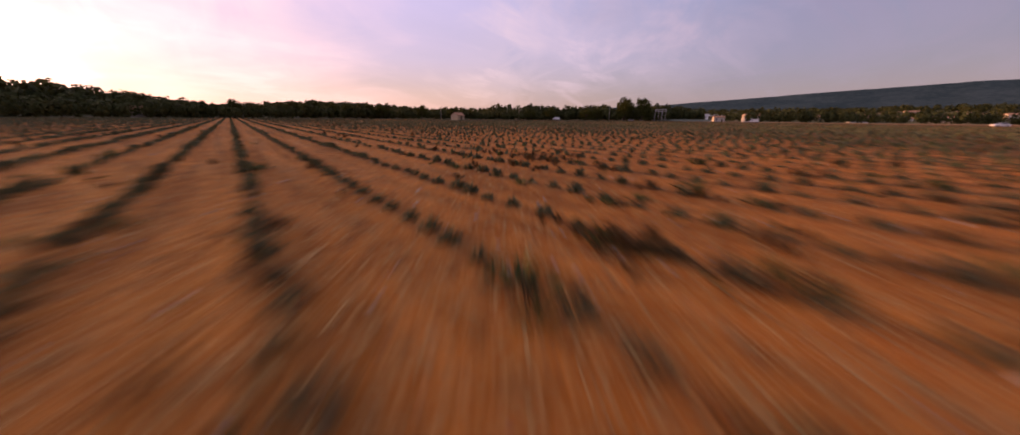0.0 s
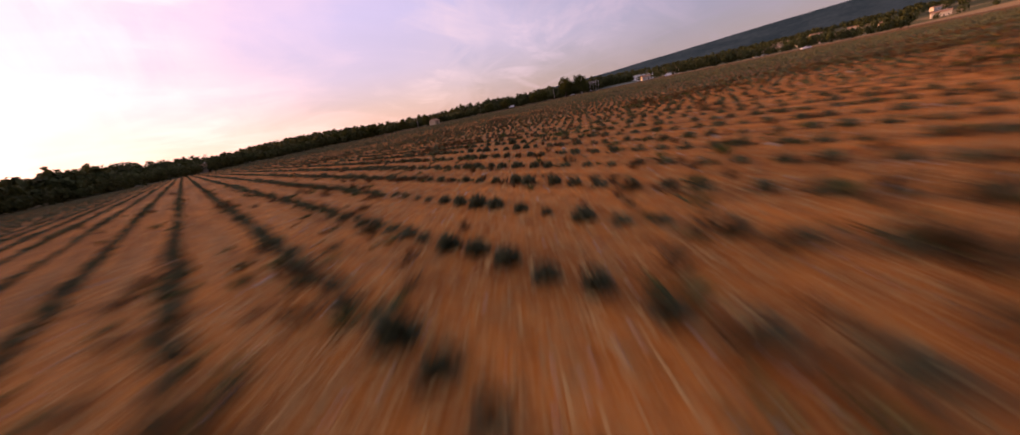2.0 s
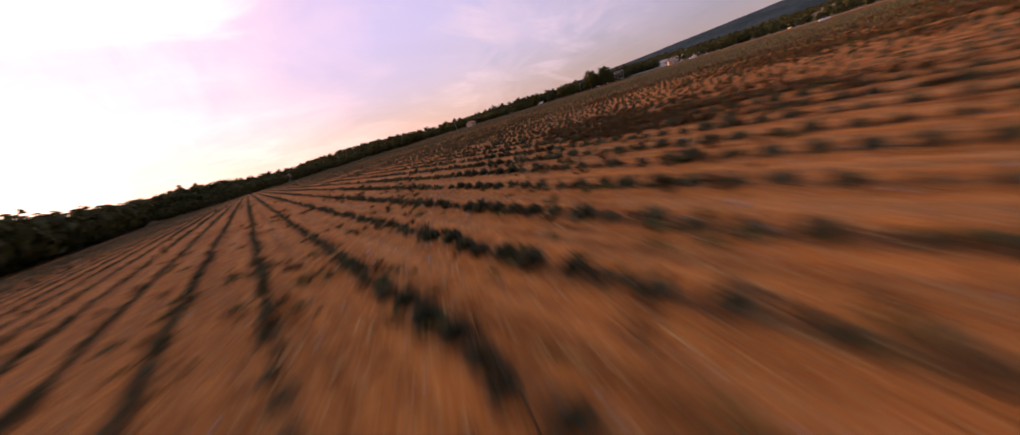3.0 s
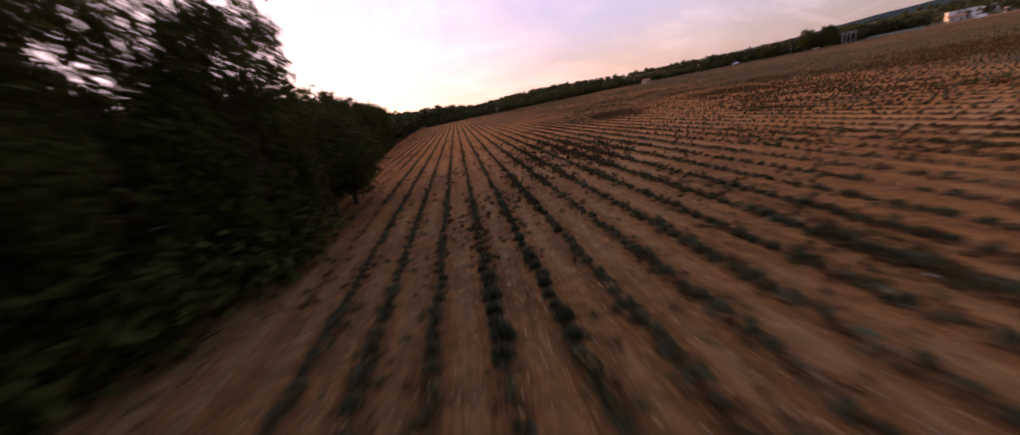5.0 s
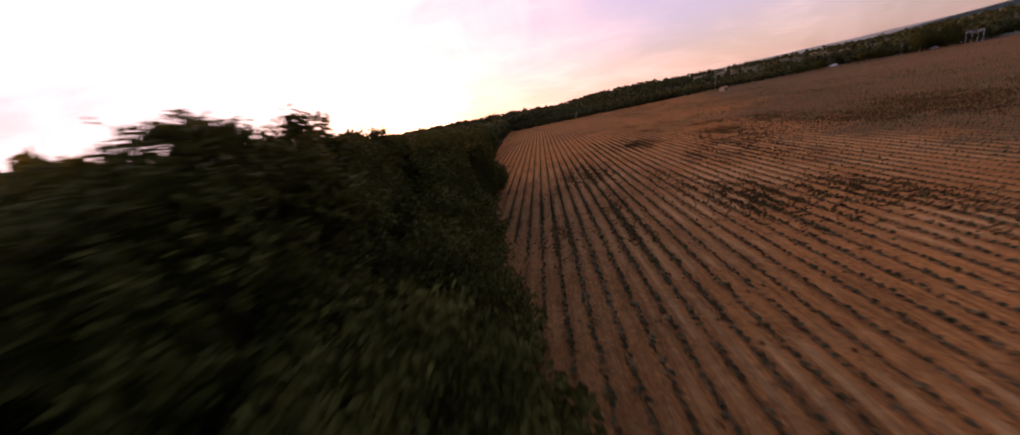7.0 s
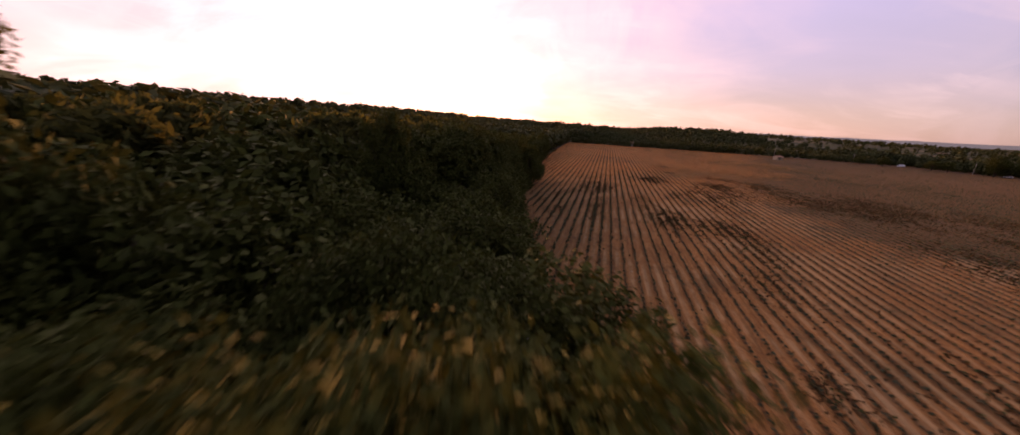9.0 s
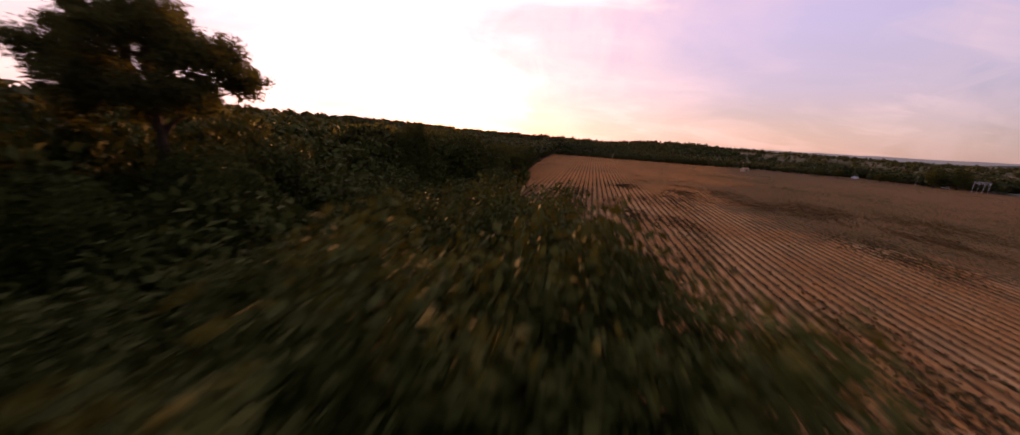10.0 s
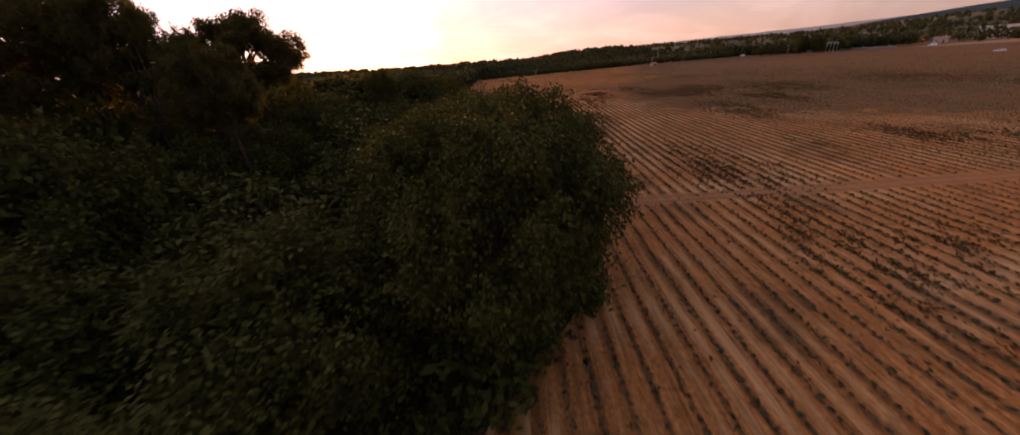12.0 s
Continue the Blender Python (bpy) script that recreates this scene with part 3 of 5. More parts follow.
# the wood behind
pts = [(t[1], t[2]) for t in EDGE_TREES]
r = np.random.default_rng(3)
deep_pts = []
for _ in range(12000):
    y = r.uniform(-232, 160)
    deep = r.uniform(0, 1) ** 1.3 * 90
    x = float(edge_x(y)) - 3.5 - deep
    gap = 4.6 if deep < 25 else 6.0
    if any((x - a) ** 2 + (y - b) ** 2 < gap * gap for a, b in pts):
        continue
    if min(math.hypot(x - e[1], y - e[2]) - e[4] * 0.75 for e in EDGE_TREES if e[0] < "p") < 0:
        continue
    if (y < -150 and deep < 8) or (x > -62 and y < -196):
        continue
    pts.append((x, y))
    h = min(9.5 + 6.6 * smoothstep(2, 9, deep) + r.uniform(-1.4, 0.8), 16.2)
    if y < -150:
        h = 9.5 + 5.6 * smoothstep(9, 22, deep) + r.uniform(-1.2, 0.8)
    if y > -84:
        h = 10.0 + 2.0 * smoothstep(6, 40, deep) + r.uniform(-1.0, 1.2)
    if deep > 62 or y > 0:
        deep_pts.append((x, y, float(h)))
        continue
    kind = "pine" if (r.uniform() < 0.16 and deep > 14) else "oak"
    near = math.hypot(x + 58, 0) < 34 and -215 < y < -70
    key = ("%s_mid%d" % (kind, r.integers(0, 2 if kind == "pine" else 3))) if near or kind == "pine" else "oak_far%d" % r.integers(0, 3)
    if kind == "oak" and -66 < x and -215 < y < -100:
        key = "oak_edge%d" % r.integers(0, 3)
    plant_tree(key, x, y, float(h) * (1.04 if kind == "pine" else 1.0), r.uniform(0, 6.28), wide=r.uniform(0.9, 1.2))

# shrubs that close the wood towards the field
y = -200.0
while y < -12:
    x = float(edge_x(y)) - r.uniform(0.8, 2.4)
    plant_tree("shrub%d" % r.integers(0, 3), x, y, r.uniform(2.2, 4.2), r.uniform(0, 6.28), wide=r.uniform(0.9, 1.3))
    y += r.uniform(2.0, 3.4)

for x, y, h in ((-66.6, -87.0, 2.4), (-67.0, -92.0, 3.0), (-67.9, -95.5, 3.2), (-66.3, -89.9, 2.8)):
    plant_tree("shrub1", x, y, h, x * 3.0, wide=1.2)


def forest_floor():
    """Leaf litter under the trees, lying on the ground, understory shade in its colour."""
    m = material("shaded_litter", (0.018, 0.013, 0.008), (0.060, 0.042, 0.024), 0.6, 0.95, 0.6)
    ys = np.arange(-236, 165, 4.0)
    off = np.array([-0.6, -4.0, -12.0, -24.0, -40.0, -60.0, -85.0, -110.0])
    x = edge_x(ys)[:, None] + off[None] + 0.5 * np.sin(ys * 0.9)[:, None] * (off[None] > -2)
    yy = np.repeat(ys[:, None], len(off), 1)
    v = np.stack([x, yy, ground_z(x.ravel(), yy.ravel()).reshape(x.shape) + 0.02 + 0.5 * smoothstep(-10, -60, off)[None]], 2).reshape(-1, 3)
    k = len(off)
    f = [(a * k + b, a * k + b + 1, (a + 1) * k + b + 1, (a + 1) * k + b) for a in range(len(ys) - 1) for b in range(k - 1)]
    tagged(new("forest_floor", mesh_from("forest_floor", v, f, [m], smooth=True)), "dark leaf litter under the trees, understory shade in its colour", "ground", kind="structure")


forest_floor()


def far_wood(name, places, heights, seed, label, leaves=70, leaf=0.24, mat=MAT_FAR):
    """A stretch of far trees, of which nobody could count the crowns, as one mesh."""
    r = np.random.default_rng(seed)
    vs, fs, base = [], [], 0
    for (x, y), h in zip(places, heights):
        z = float(ground_z(x, y))
        rad = h * r.uniform(0.34, 0.5)
        d = r.normal(0, 1, (leaves, 3))
        d /= np.linalg.norm(d, axis=1)[:, None]
        d[:, 2] = np.where(d[:, 2] < -0.9, -d[:, 2], d[:, 2])
        lob = 1 + 0.22 * np.sin(d[:, 0] * 5 + x) * np.cos(d[:, 1] * 6 + y)
        q = r.uniform(0.75, 1.05, leaves) * lob
        p = np.stack([x + d[:, 0] * rad * q, y + d[:, 1] * rad * q, z + h * 0.52 + d[:, 2] * h * 0.48 * q], 1)
        v, f = leaf_quads(r, p, d, np.full(leaves, h * leaf), 0.35, 1.3)
        vs.append(v)
        fs.append(f + base)
        base += len(v)
    ob = new(name, mesh_from(name, np.concatenate(vs), np.concatenate(fs), [mat]))
    tagged(ob, label, "trees", kind="stuff")


def scatter(seed, n, area, gap):
    r = np.random.default_rng(seed)
    out = []
    for _ in range(n * 30):
        if len(out) >= n:
            break
        p = area(r)
        if p is None or any((p[0] - a) ** 2 + (p[1] - b) ** 2 < gap * gap for a, b in out[-60:]):
            continue
        out.append(p)
    return out


r = np.random.default_rng(5)
# wood that runs on along the field and up the rise
far_wood("wood_margin", [p[:2] for p in deep_pts], [p[2] for p in deep_pts], 10, "dark evergreen wood along the field margin", 170, 0.165)
west = scatter(11, 950, lambda r: (lambda y: (float(edge_x(y)) - 91 - 330 * r.uniform() ** 1.6, y))(r.uniform(-330, 330)), 6)
far_wood("wooded_hill", west, r.uniform(9, 12.5, len(west)), 12, "dark evergreen wood covering the rise beside the field", 60, 0.29)
northwest = scatter(12, 420, lambda r: (lambda x: (x, float(belt_y(x)) + 25 + 260 * r.uniform() ** 1.3))(r.uniform(-330, 8)), 6)
nw_height = np.array([r.uniform(9.0, 12.0) * float(0.55 + 0.55 * smoothstep(0, -70, p[0])) for p in northwest])
far_wood("wooded_hill", northwest, nw_height, 17, "wooded rise with rounded pines beyond the field", 140, 0.17)
# hedge of trees that closes the field to the north
north = scatter(13, 150, lambda r: (lambda x: (x, float(belt_y(x)) + 3 + r.uniform() ** 2 * 14))(r.uniform(-100, 175)), 2.2)
north = [p for p in north if math.hypot(p[0] + 25, p[1] - 185) > 4.5]
far_wood("tree_belt", north, r.uniform(3.4, 5.2, len(north)) + 2.0 * (r.uniform(0, 1, len(north)) > 0.82), 14, "dark row of evergreen trees along the far field edge", 170, 0.15)
behind = scatter(18, 60, lambda r: (lambda x: (x, float(belt_y(x)) + 16 + r.uniform() * 40))(r.uniform(-40, 215)), 6)
far_wood("tree_belt", behind, r.uniform(4.8, 7.2, len(behind)), 19, "taller rounded pines behind the hedge row", 150, 0.15)
low_wood = scatter(26, 900, lambda r: (lambda x: (x, float(belt_y(x)) + 20 + 700 * r.uniform() ** 1.6))(r.uniform(-70, 230)), 6)
low_wood = [p for p in low_wood if math.hypot(p[0] - 196, p[1] - 236) > 14]
far_wood("low_wood", low_wood, [float(r.uniform(4.4, 6.4)) * (1 + 1.1 * float(smoothstep(280, 700, p[1]))) for p in low_wood], 27, "low dark wood stretching behind the hedge row", 40, 0.29)
# woods and gardens of the valley behind the road
valley = scatter(15, 3000, lambda r: (r.uniform(120, 1200), r.uniform(-420, 760)), 8)
valley = [p for p in valley if p[0] + 0.75 * p[1] > (420 if p[1] > 118 else 455) and (p[1] < 420 or p[0] > 250)]
HILL_HOUSES = ((470, 70), (520, 20), (600, 120), (560, 48), (612, -22), (645, 84), (690, 12), (725, -64), (765, 60), (680, 152), (540, -60), (640, 30))
valley = [p for p in valley if min(math.hypot(p[0] - a, p[1] - b) for a, b in HILL_HOUSES) > 17]
vx, vy = np.array(valley).T
lie = field_noise(vx, vy, 70.0, 74) * 0.7 + field_noise(vx, vy, 24.0, 75) * 0.3
hedge = np.minimum(np.abs((vx + 0.75 * vy + 40 * lie) / 92 % 1 - 0.5), np.abs((0.75 * vx - vy + 40 * lie) / 140 % 1 - 0.5))
keep = (lie > 0.50) | (hedge < 0.10)
valley, vx, vy = [p for p, k in zip(valley, keep) if k], vx[keep], vy[keep]
tall = 3.2 + 6.5 * field_noise(vx, vy, 38.0, 71) * field_noise(vx, vy, 11.0, 72) ** 0.5 + 2.5 * field_noise(vx, vy, 5.0, 73)
far_wood("valley_trees", valley, tall, 16, "scattered trees and woods of the valley floor", 60, 0.22)
slope = scatter(24, 1700, lambda r: (r.uniform(150, 1500), r.uniform(-500, 1600)), 12)
slope = [p for p in slope if p[0] + 0.75 * p[1] > 640 and field_noise(np.array(p[0]), np.array(p[1]), 90.0, 76) > 0.40]
slope = [p for p in slope if min(math.hypot(p[0] - a, p[1] - b) for a, b in HILL_HOUSES) > 24]
far_wood("sloping_wood", slope, r.uniform(6.5, 11, len(slope)), 25, "dark woods climbing the slope behind the valley", 34, 0.34)
verge = scatter(20, 170, lambda r: (lambda y: (345 - 0.75 * y + r.uniform(6, 75), y))(r.uniform(140, 250)), 6)
far_wood("roadside_trees", verge, r.uniform(6.5, 11.5, len(verge)), 21, "green trees and hedges behind the country road", 130, 0.16)
gardens = scatter(22, 120, lambda r: (lambda y: (370 - 0.75 * y + r.uniform(0, 90), y))(r.uniform(-40, 140)), 9)
gardens = [p for p in gardens if all(math.hypot(p[0] - a, p[1] - b) > 17 for a, b in ((325, 132), (356, 120), (262, 140), (300, 118))) and p[0] + 0.75 * p[1] > (400 if p[1] < 70 else 385)]
far_wood("garden_trees", gardens, r.uniform(5.5, 11, len(gardens)), 23, "garden trees round the houses beyond the road", 130, 0.16)


def far_hills():
    """Distant ridges beyond the valley, one after the other."""
    # haze of the distance is put in as bluish colour and faint emission
    def hazy(name, dark, light, haze_glow):
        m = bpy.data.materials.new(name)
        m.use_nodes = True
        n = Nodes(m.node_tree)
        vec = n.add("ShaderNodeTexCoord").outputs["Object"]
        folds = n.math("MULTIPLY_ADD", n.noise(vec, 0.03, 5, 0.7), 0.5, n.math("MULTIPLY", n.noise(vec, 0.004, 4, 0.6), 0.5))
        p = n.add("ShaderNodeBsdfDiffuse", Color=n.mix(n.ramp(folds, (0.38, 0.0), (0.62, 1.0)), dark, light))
        e = n.add("ShaderNodeEmission", Color=(*haze_glow, 1.0), Strength=0.30)
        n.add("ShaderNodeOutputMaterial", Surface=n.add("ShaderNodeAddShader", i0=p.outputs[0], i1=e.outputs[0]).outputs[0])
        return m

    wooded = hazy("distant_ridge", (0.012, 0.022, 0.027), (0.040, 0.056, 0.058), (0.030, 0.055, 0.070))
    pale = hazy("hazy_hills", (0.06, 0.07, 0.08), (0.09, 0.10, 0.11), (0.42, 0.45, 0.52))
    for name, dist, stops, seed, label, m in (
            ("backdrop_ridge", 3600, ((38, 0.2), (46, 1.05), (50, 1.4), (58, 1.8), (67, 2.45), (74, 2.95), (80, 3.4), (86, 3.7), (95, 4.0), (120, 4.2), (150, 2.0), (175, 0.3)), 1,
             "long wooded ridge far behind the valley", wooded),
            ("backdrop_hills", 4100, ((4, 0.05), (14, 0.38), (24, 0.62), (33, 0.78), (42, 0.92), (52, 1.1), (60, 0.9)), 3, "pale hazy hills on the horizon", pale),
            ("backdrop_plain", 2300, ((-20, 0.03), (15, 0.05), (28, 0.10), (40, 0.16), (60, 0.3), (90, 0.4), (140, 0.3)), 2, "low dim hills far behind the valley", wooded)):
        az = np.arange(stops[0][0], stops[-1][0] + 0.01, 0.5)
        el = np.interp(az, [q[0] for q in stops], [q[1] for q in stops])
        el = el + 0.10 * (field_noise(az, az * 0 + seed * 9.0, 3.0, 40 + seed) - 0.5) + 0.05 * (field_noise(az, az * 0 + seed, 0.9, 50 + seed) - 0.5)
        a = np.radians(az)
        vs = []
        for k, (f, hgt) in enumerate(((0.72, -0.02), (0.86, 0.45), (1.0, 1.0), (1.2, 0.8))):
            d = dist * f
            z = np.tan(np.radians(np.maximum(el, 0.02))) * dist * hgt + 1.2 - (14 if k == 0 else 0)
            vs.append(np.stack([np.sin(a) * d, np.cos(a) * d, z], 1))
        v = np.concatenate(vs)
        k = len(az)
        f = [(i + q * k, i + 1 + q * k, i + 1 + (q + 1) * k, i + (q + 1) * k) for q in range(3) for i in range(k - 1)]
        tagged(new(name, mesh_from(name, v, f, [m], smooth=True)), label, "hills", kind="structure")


# ------------------------------------------------------------ lavender
def clump_template(seed, blades, tall, wide, low=False):
    """A lavender plant: a dome of narrow upright shoots."""
    r = np.random.default_rng(seed)
    a = r.uniform(0, 2 * math.pi, blades)
    e = np.arccos(r.uniform(0.12, 1.0, blades))
    d = np.stack([np.cos(a) * np.sin(e), np.sin(a) * np.sin(e), np.cos(e)], 1)
    ln = r.uniform(0.75, 1.1, blades)[:, None]
    root = d * [wide * 0.25, wide * 0.25, 0.02]
    tip = root + d * ln * [wide * 0.8, wide * 0.8, tall]
    side = np.cross(d, r.normal(0, 1, (blades, 3)))
    side /= np.linalg.norm(side, axis=1)[:, None]
    w = wide * (0.55 if low else 0.16) * r.uniform(0.7, 1.3, blades)[:, None]
    mid = root * 0.35 + tip * 0.65
    v = np.stack([root, mid - side * w, tip, mid + side * w], 1).reshape(-1, 3)
    f = np.arange(4 * blades).reshape(blades, 4)
    return v, f


def stamp(template, places, r):
    """Many copies of a template as arrays; places are rows of x, y, z, scale, height scale."""
    tv, tf = template
    n = len(places)
    a = r.uniform(0, 2 * math.pi, n)
    c, s = np.cos(a)[:, None], np.sin(a)[:, None]
    sc, hs = places[:, 3][:, None], places[:, 4][:, None]
    x = (tv[:, 0] * c - tv[:, 1] * s) * sc + places[:, 0][:, None]
    y = (tv[:, 0] * s + tv[:, 1] * c) * sc + places[:, 1][:, None]
    z = tv[:, 2] * hs + places[:, 2][:, None]
    v = np.stack([x, y, z], 2).reshape(-1, 3)
    f = (tf[None] + (np.arange(n) * len(tv))[:, None, None]).reshape(-1, 4)
    return v, f


ROW, STEP = 1.6, 0.64
WAY = np.array([m.translation[:2] for t, m in PATH])
SEG = np.concatenate([WAY[:-1] + (WAY[1:] - WAY[:-1]) * q for q in np.linspace(0, 1, 6)])


def way_distance(x, y):
    d = np.full(len(x), 1e9)
    for px, py in SEG:
        d = np.minimum(d, (x - px) ** 2 + (y - py) ** 2)
    return np.sqrt(d)


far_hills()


def lavender_field():
    r = np.random.default_rng(21)
    k = np.arange(-50, 130)
    y = np.arange(-232, 196, STEP)
    kx, yy = np.meshgrid(k, y, indexing="ij")
    x = (kx * ROW).ravel() + r.normal(0, 0.045, kx.size)
    y = (yy + r.uniform(0, STEP, kx.shape[0])[:, None]).ravel() + r.normal(0, 0.06, kx.size)
    keep = (x > edge_x(y) + 2.0 + 3.5 * smoothstep(-118, -104, y) * smoothstep(-40, -60, y)) & (y < belt_y(x) - 5) & (np.abs(y + 170.3) > 1.6)
    thin = field_noise(x, y, 7.0, 1) * 0.6 + field_noise(x, y, 2.2, 2) * 0.4
    by_way = way_distance(x, y) < 5.0
    keep &= thin > np.where(by_way, 0.02, 0.08) + np.where(by_way, 0.10, 0.16) * r.uniform(0, 1, len(x))
    keep &= r.uniform(0, 1, len(x)) > smoothstep(40, 170, x + 0.5 * y) * 0.75
    x, y = x[keep], y[keep]
    vig = 0.75 + 0.5 * field_noise(x, y, 11.0, 3)
    vig = vig * (1 + 0.5 * smoothstep(-40, -52, x) * smoothstep(-155, -145, y) * smoothstep(-88, -100, y))
    size = r.normal(1.0, 0.15, len(x)).clip(0.55, 1.4) * vig * (1 + 0.10 * smoothstep(-90, -106, y))
    rows = np.stack([x, y, np.full(len(x), -0.01), size, size * r.uniform(0.8, 1.1, len(x))], 1)
    d = way_distance(x, y)
    low_way = (y > -100)
    order = np.argsort(d + np.where(low_way, 0, 1000))
    single = order[:300]
    rest = order[300:]
    # nearest plants, one object each
    shapes = [mesh_from("lavender_plant", *clump_template(60 + i, 150, 0.215, 0.185), [MAT_LAV]) for i in range(6)]
    for n, i in enumerate(single):
        ob = new("lavender_plant", shapes[n % 6])
        ob.location = rows[i, :3]
        ob.rotation_euler = (0, 0, float(r.uniform(0, 6.28)))
        ob.scale = (rows[i, 3], rows[i, 3], rows[i, 4])
        tagged(ob, "small grey-green lavender bush planted in a row", "plant", group="lavender rows")
    rest_d, rest_low = d[rest], low_way[rest]
    tiers = [((rest_d < 13) & rest_low, 36, 0.215, 0.185, False), ((rest_d >= 13) & (rest_d < 50) | (rest_d < 50) & ~rest_low, 6, 0.23, 0.18, True),
             (rest_d >= 50, 3, 0.24, 0.205, True)]
    for n, (pick, blades, tall, wide, low) in enumerate(tiers):
        vs, fs, base = [], [], 0
        sel = rest[pick]
        for j in range(4):
            part = rows[sel[j::4]]
            v, f = stamp(clump_template(80 + 10 * n + j, blades, tall, wide, low), part, r)
            vs.append(v)
            fs.append(f + base)
            base += len(v)
        ob = new("lavender_rows", mesh_from("lavender_rows", np.concatenate(vs), np.concatenate(fs), [MAT_LAV]))
        tagged(ob, "long parallel rows of small grey-green lavender bushes", "plants", kind="stuff")


lavender_field()


# ------------------------------------------------------------ weeds, straw and stones of the field
def tuft_template(seed, blades, tall, wide, thick):
    r = np.random.default_rng(seed)
    a = r.uniform(0, 2 * math.pi, blades)
    lean = r.uniform(0.1, 1.0, blades)
    root = np.stack([np.cos(a) * r.uniform(0, 0.35, blades) * wide, np.sin(a) * r.uniform(0, 0.35, blades) * wide, np.zeros(blades)], 1)
    tip = root + np.stack([np.cos(a) * lean * wide, np.sin(a) * lean * wide, tall * r.uniform(0.5, 1.1, blades) * (1.15 - lean * 0.6)], 1)
    mid = root * 0.5 + tip * 0.5 + [0, 0, tall * 0.12]
    side = np.stack([-np.sin(a + r.normal(0, 0.6, blades)), np.cos(a), r.normal(0, 0.2, blades)], 1) * thick
    v = np.stack([root, mid - side, tip, mid + side], 1).reshape(-1, 3)
    return v, np.arange(4 * blades).reshape(blades, 4)


# overgrown places: x, y, radius across, radius along the rows, share of dry stalks
SOUTH_PATCHES = [(-15.5, -160.0, 4.5, 9.0, 0.3), (-18.5, -187.0, 2.5, 5.0, 0.3), (-17.5, -194.0, 1.5, 4.0, 0.3), (-32.5, -103.0, 3.0, 7.0, 0.6),
                 (-25.0, -107.0, 3.0, 5.0, 0.6), (-47.8, -97.5, 1.8, 3.5, 0.4), (-35.6, -99.0, 2.5, 4.5, 0.5), (-48.0, -74.0, 3.0, 6.0, 0.6),
                 (-54.7, -105.5, 0.9, 3.0, 0.1), (-56.3, -107.0, 0.9, 3.0, 0.1), (-47.5, -109.0, 1.2, 3.0, 0.3), (-26.4, -131.5, 2.5, 4.0, 0.4),
                 (-29.0, -150.5, 1.0, 2.0, 0.2), (13.0, -112.0, 5.0, 9.0, 0.3), (-34.0, -106.0, 2.2, 5.5, 0.5), (-30.5, -151.5, 1.6, 2.0, 0.4),
                 (-47.9, -103.0, 0.7, 7.0, 0.4), (-57.4, -90.5, 0.9, 2.4, 0.3), (-55.8, -83.5, 0.9, 2.6, 0.5), (-23.6, -120.0, 2.2, 4.0, 0.5), (3.7, -150.4, 2.5, 5.0, 0.5),
                 (22.0, -149.0, 3.0, 5.0, 0.5), (29.0, -155.0, 4.0, 5.0, 0.5), (34.0, -94.0, 5.0, 8.0, 0.5), (-9.0, -184.5, 4.0, 3.0, 0.3), (-16.0, -189.0, 1.2, 7.0, 0.2),
                 (-18.6, -180.5, 1.6, 5.0, 0.3), (-21.4, -188.5, 1.1, 3.0, 0.3), (-37.2, -87.0, 2.0, 5.0, 0.6), (-21.0, -110.0, 2.0, 6.0, 0.5), (-26.5, -76.5, 2.4, 6.0, 0.7)]
NORTH_PATCHES = [(-18.5, -73.0, 4.0, 9.0, 0.7), (-12.0, -58.0, 5.0, 8.0, 0.8), (8.0, -63.0, 6.0, 9.0, 0.8), (20.0, -72.0, 6.0, 9.0, 0.8),
                 (30.0, -57.0, 7.0, 10.0, 0.8), (-30.5, -45.5, 3.6, 4.5, 0.85), (-18.5, -19.5, 0.8, 1.6, 0.9), (-20.6, 6.7, 2.5, 3.0, 0.9),
                 (3.0, 1.9, 0.35, 0.7, 0.8), (7.8, 8.8, 0.9, 1.6, 0.9), (52.0, -72.0, 9.0, 12.0, 0.7), (95.0, -75.0, 12.0, 16.0, 0.7),
                 (-31.0, -45.0, 2.0, 5.0, 0.75), (-33.2, -45.6, 1.6, 2.6, 0.75), (-19.5, -28.0, 0.8, 1.6, 0.3), (-20.4, -18.6, 1.6, 2.0, 0.9),
                 (-47.3, -70.0, 2.0, 3.0, 0.6), (-48.9, -80.0, 2.2, 3.5, 0.6), (6.0, -39.0, 5.0, 6.0, 0.8), (-9.0, -48.0, 5.0, 5.0, 0.8), (-4.0, -27.0, 3.0, 3.0, 0.8)]


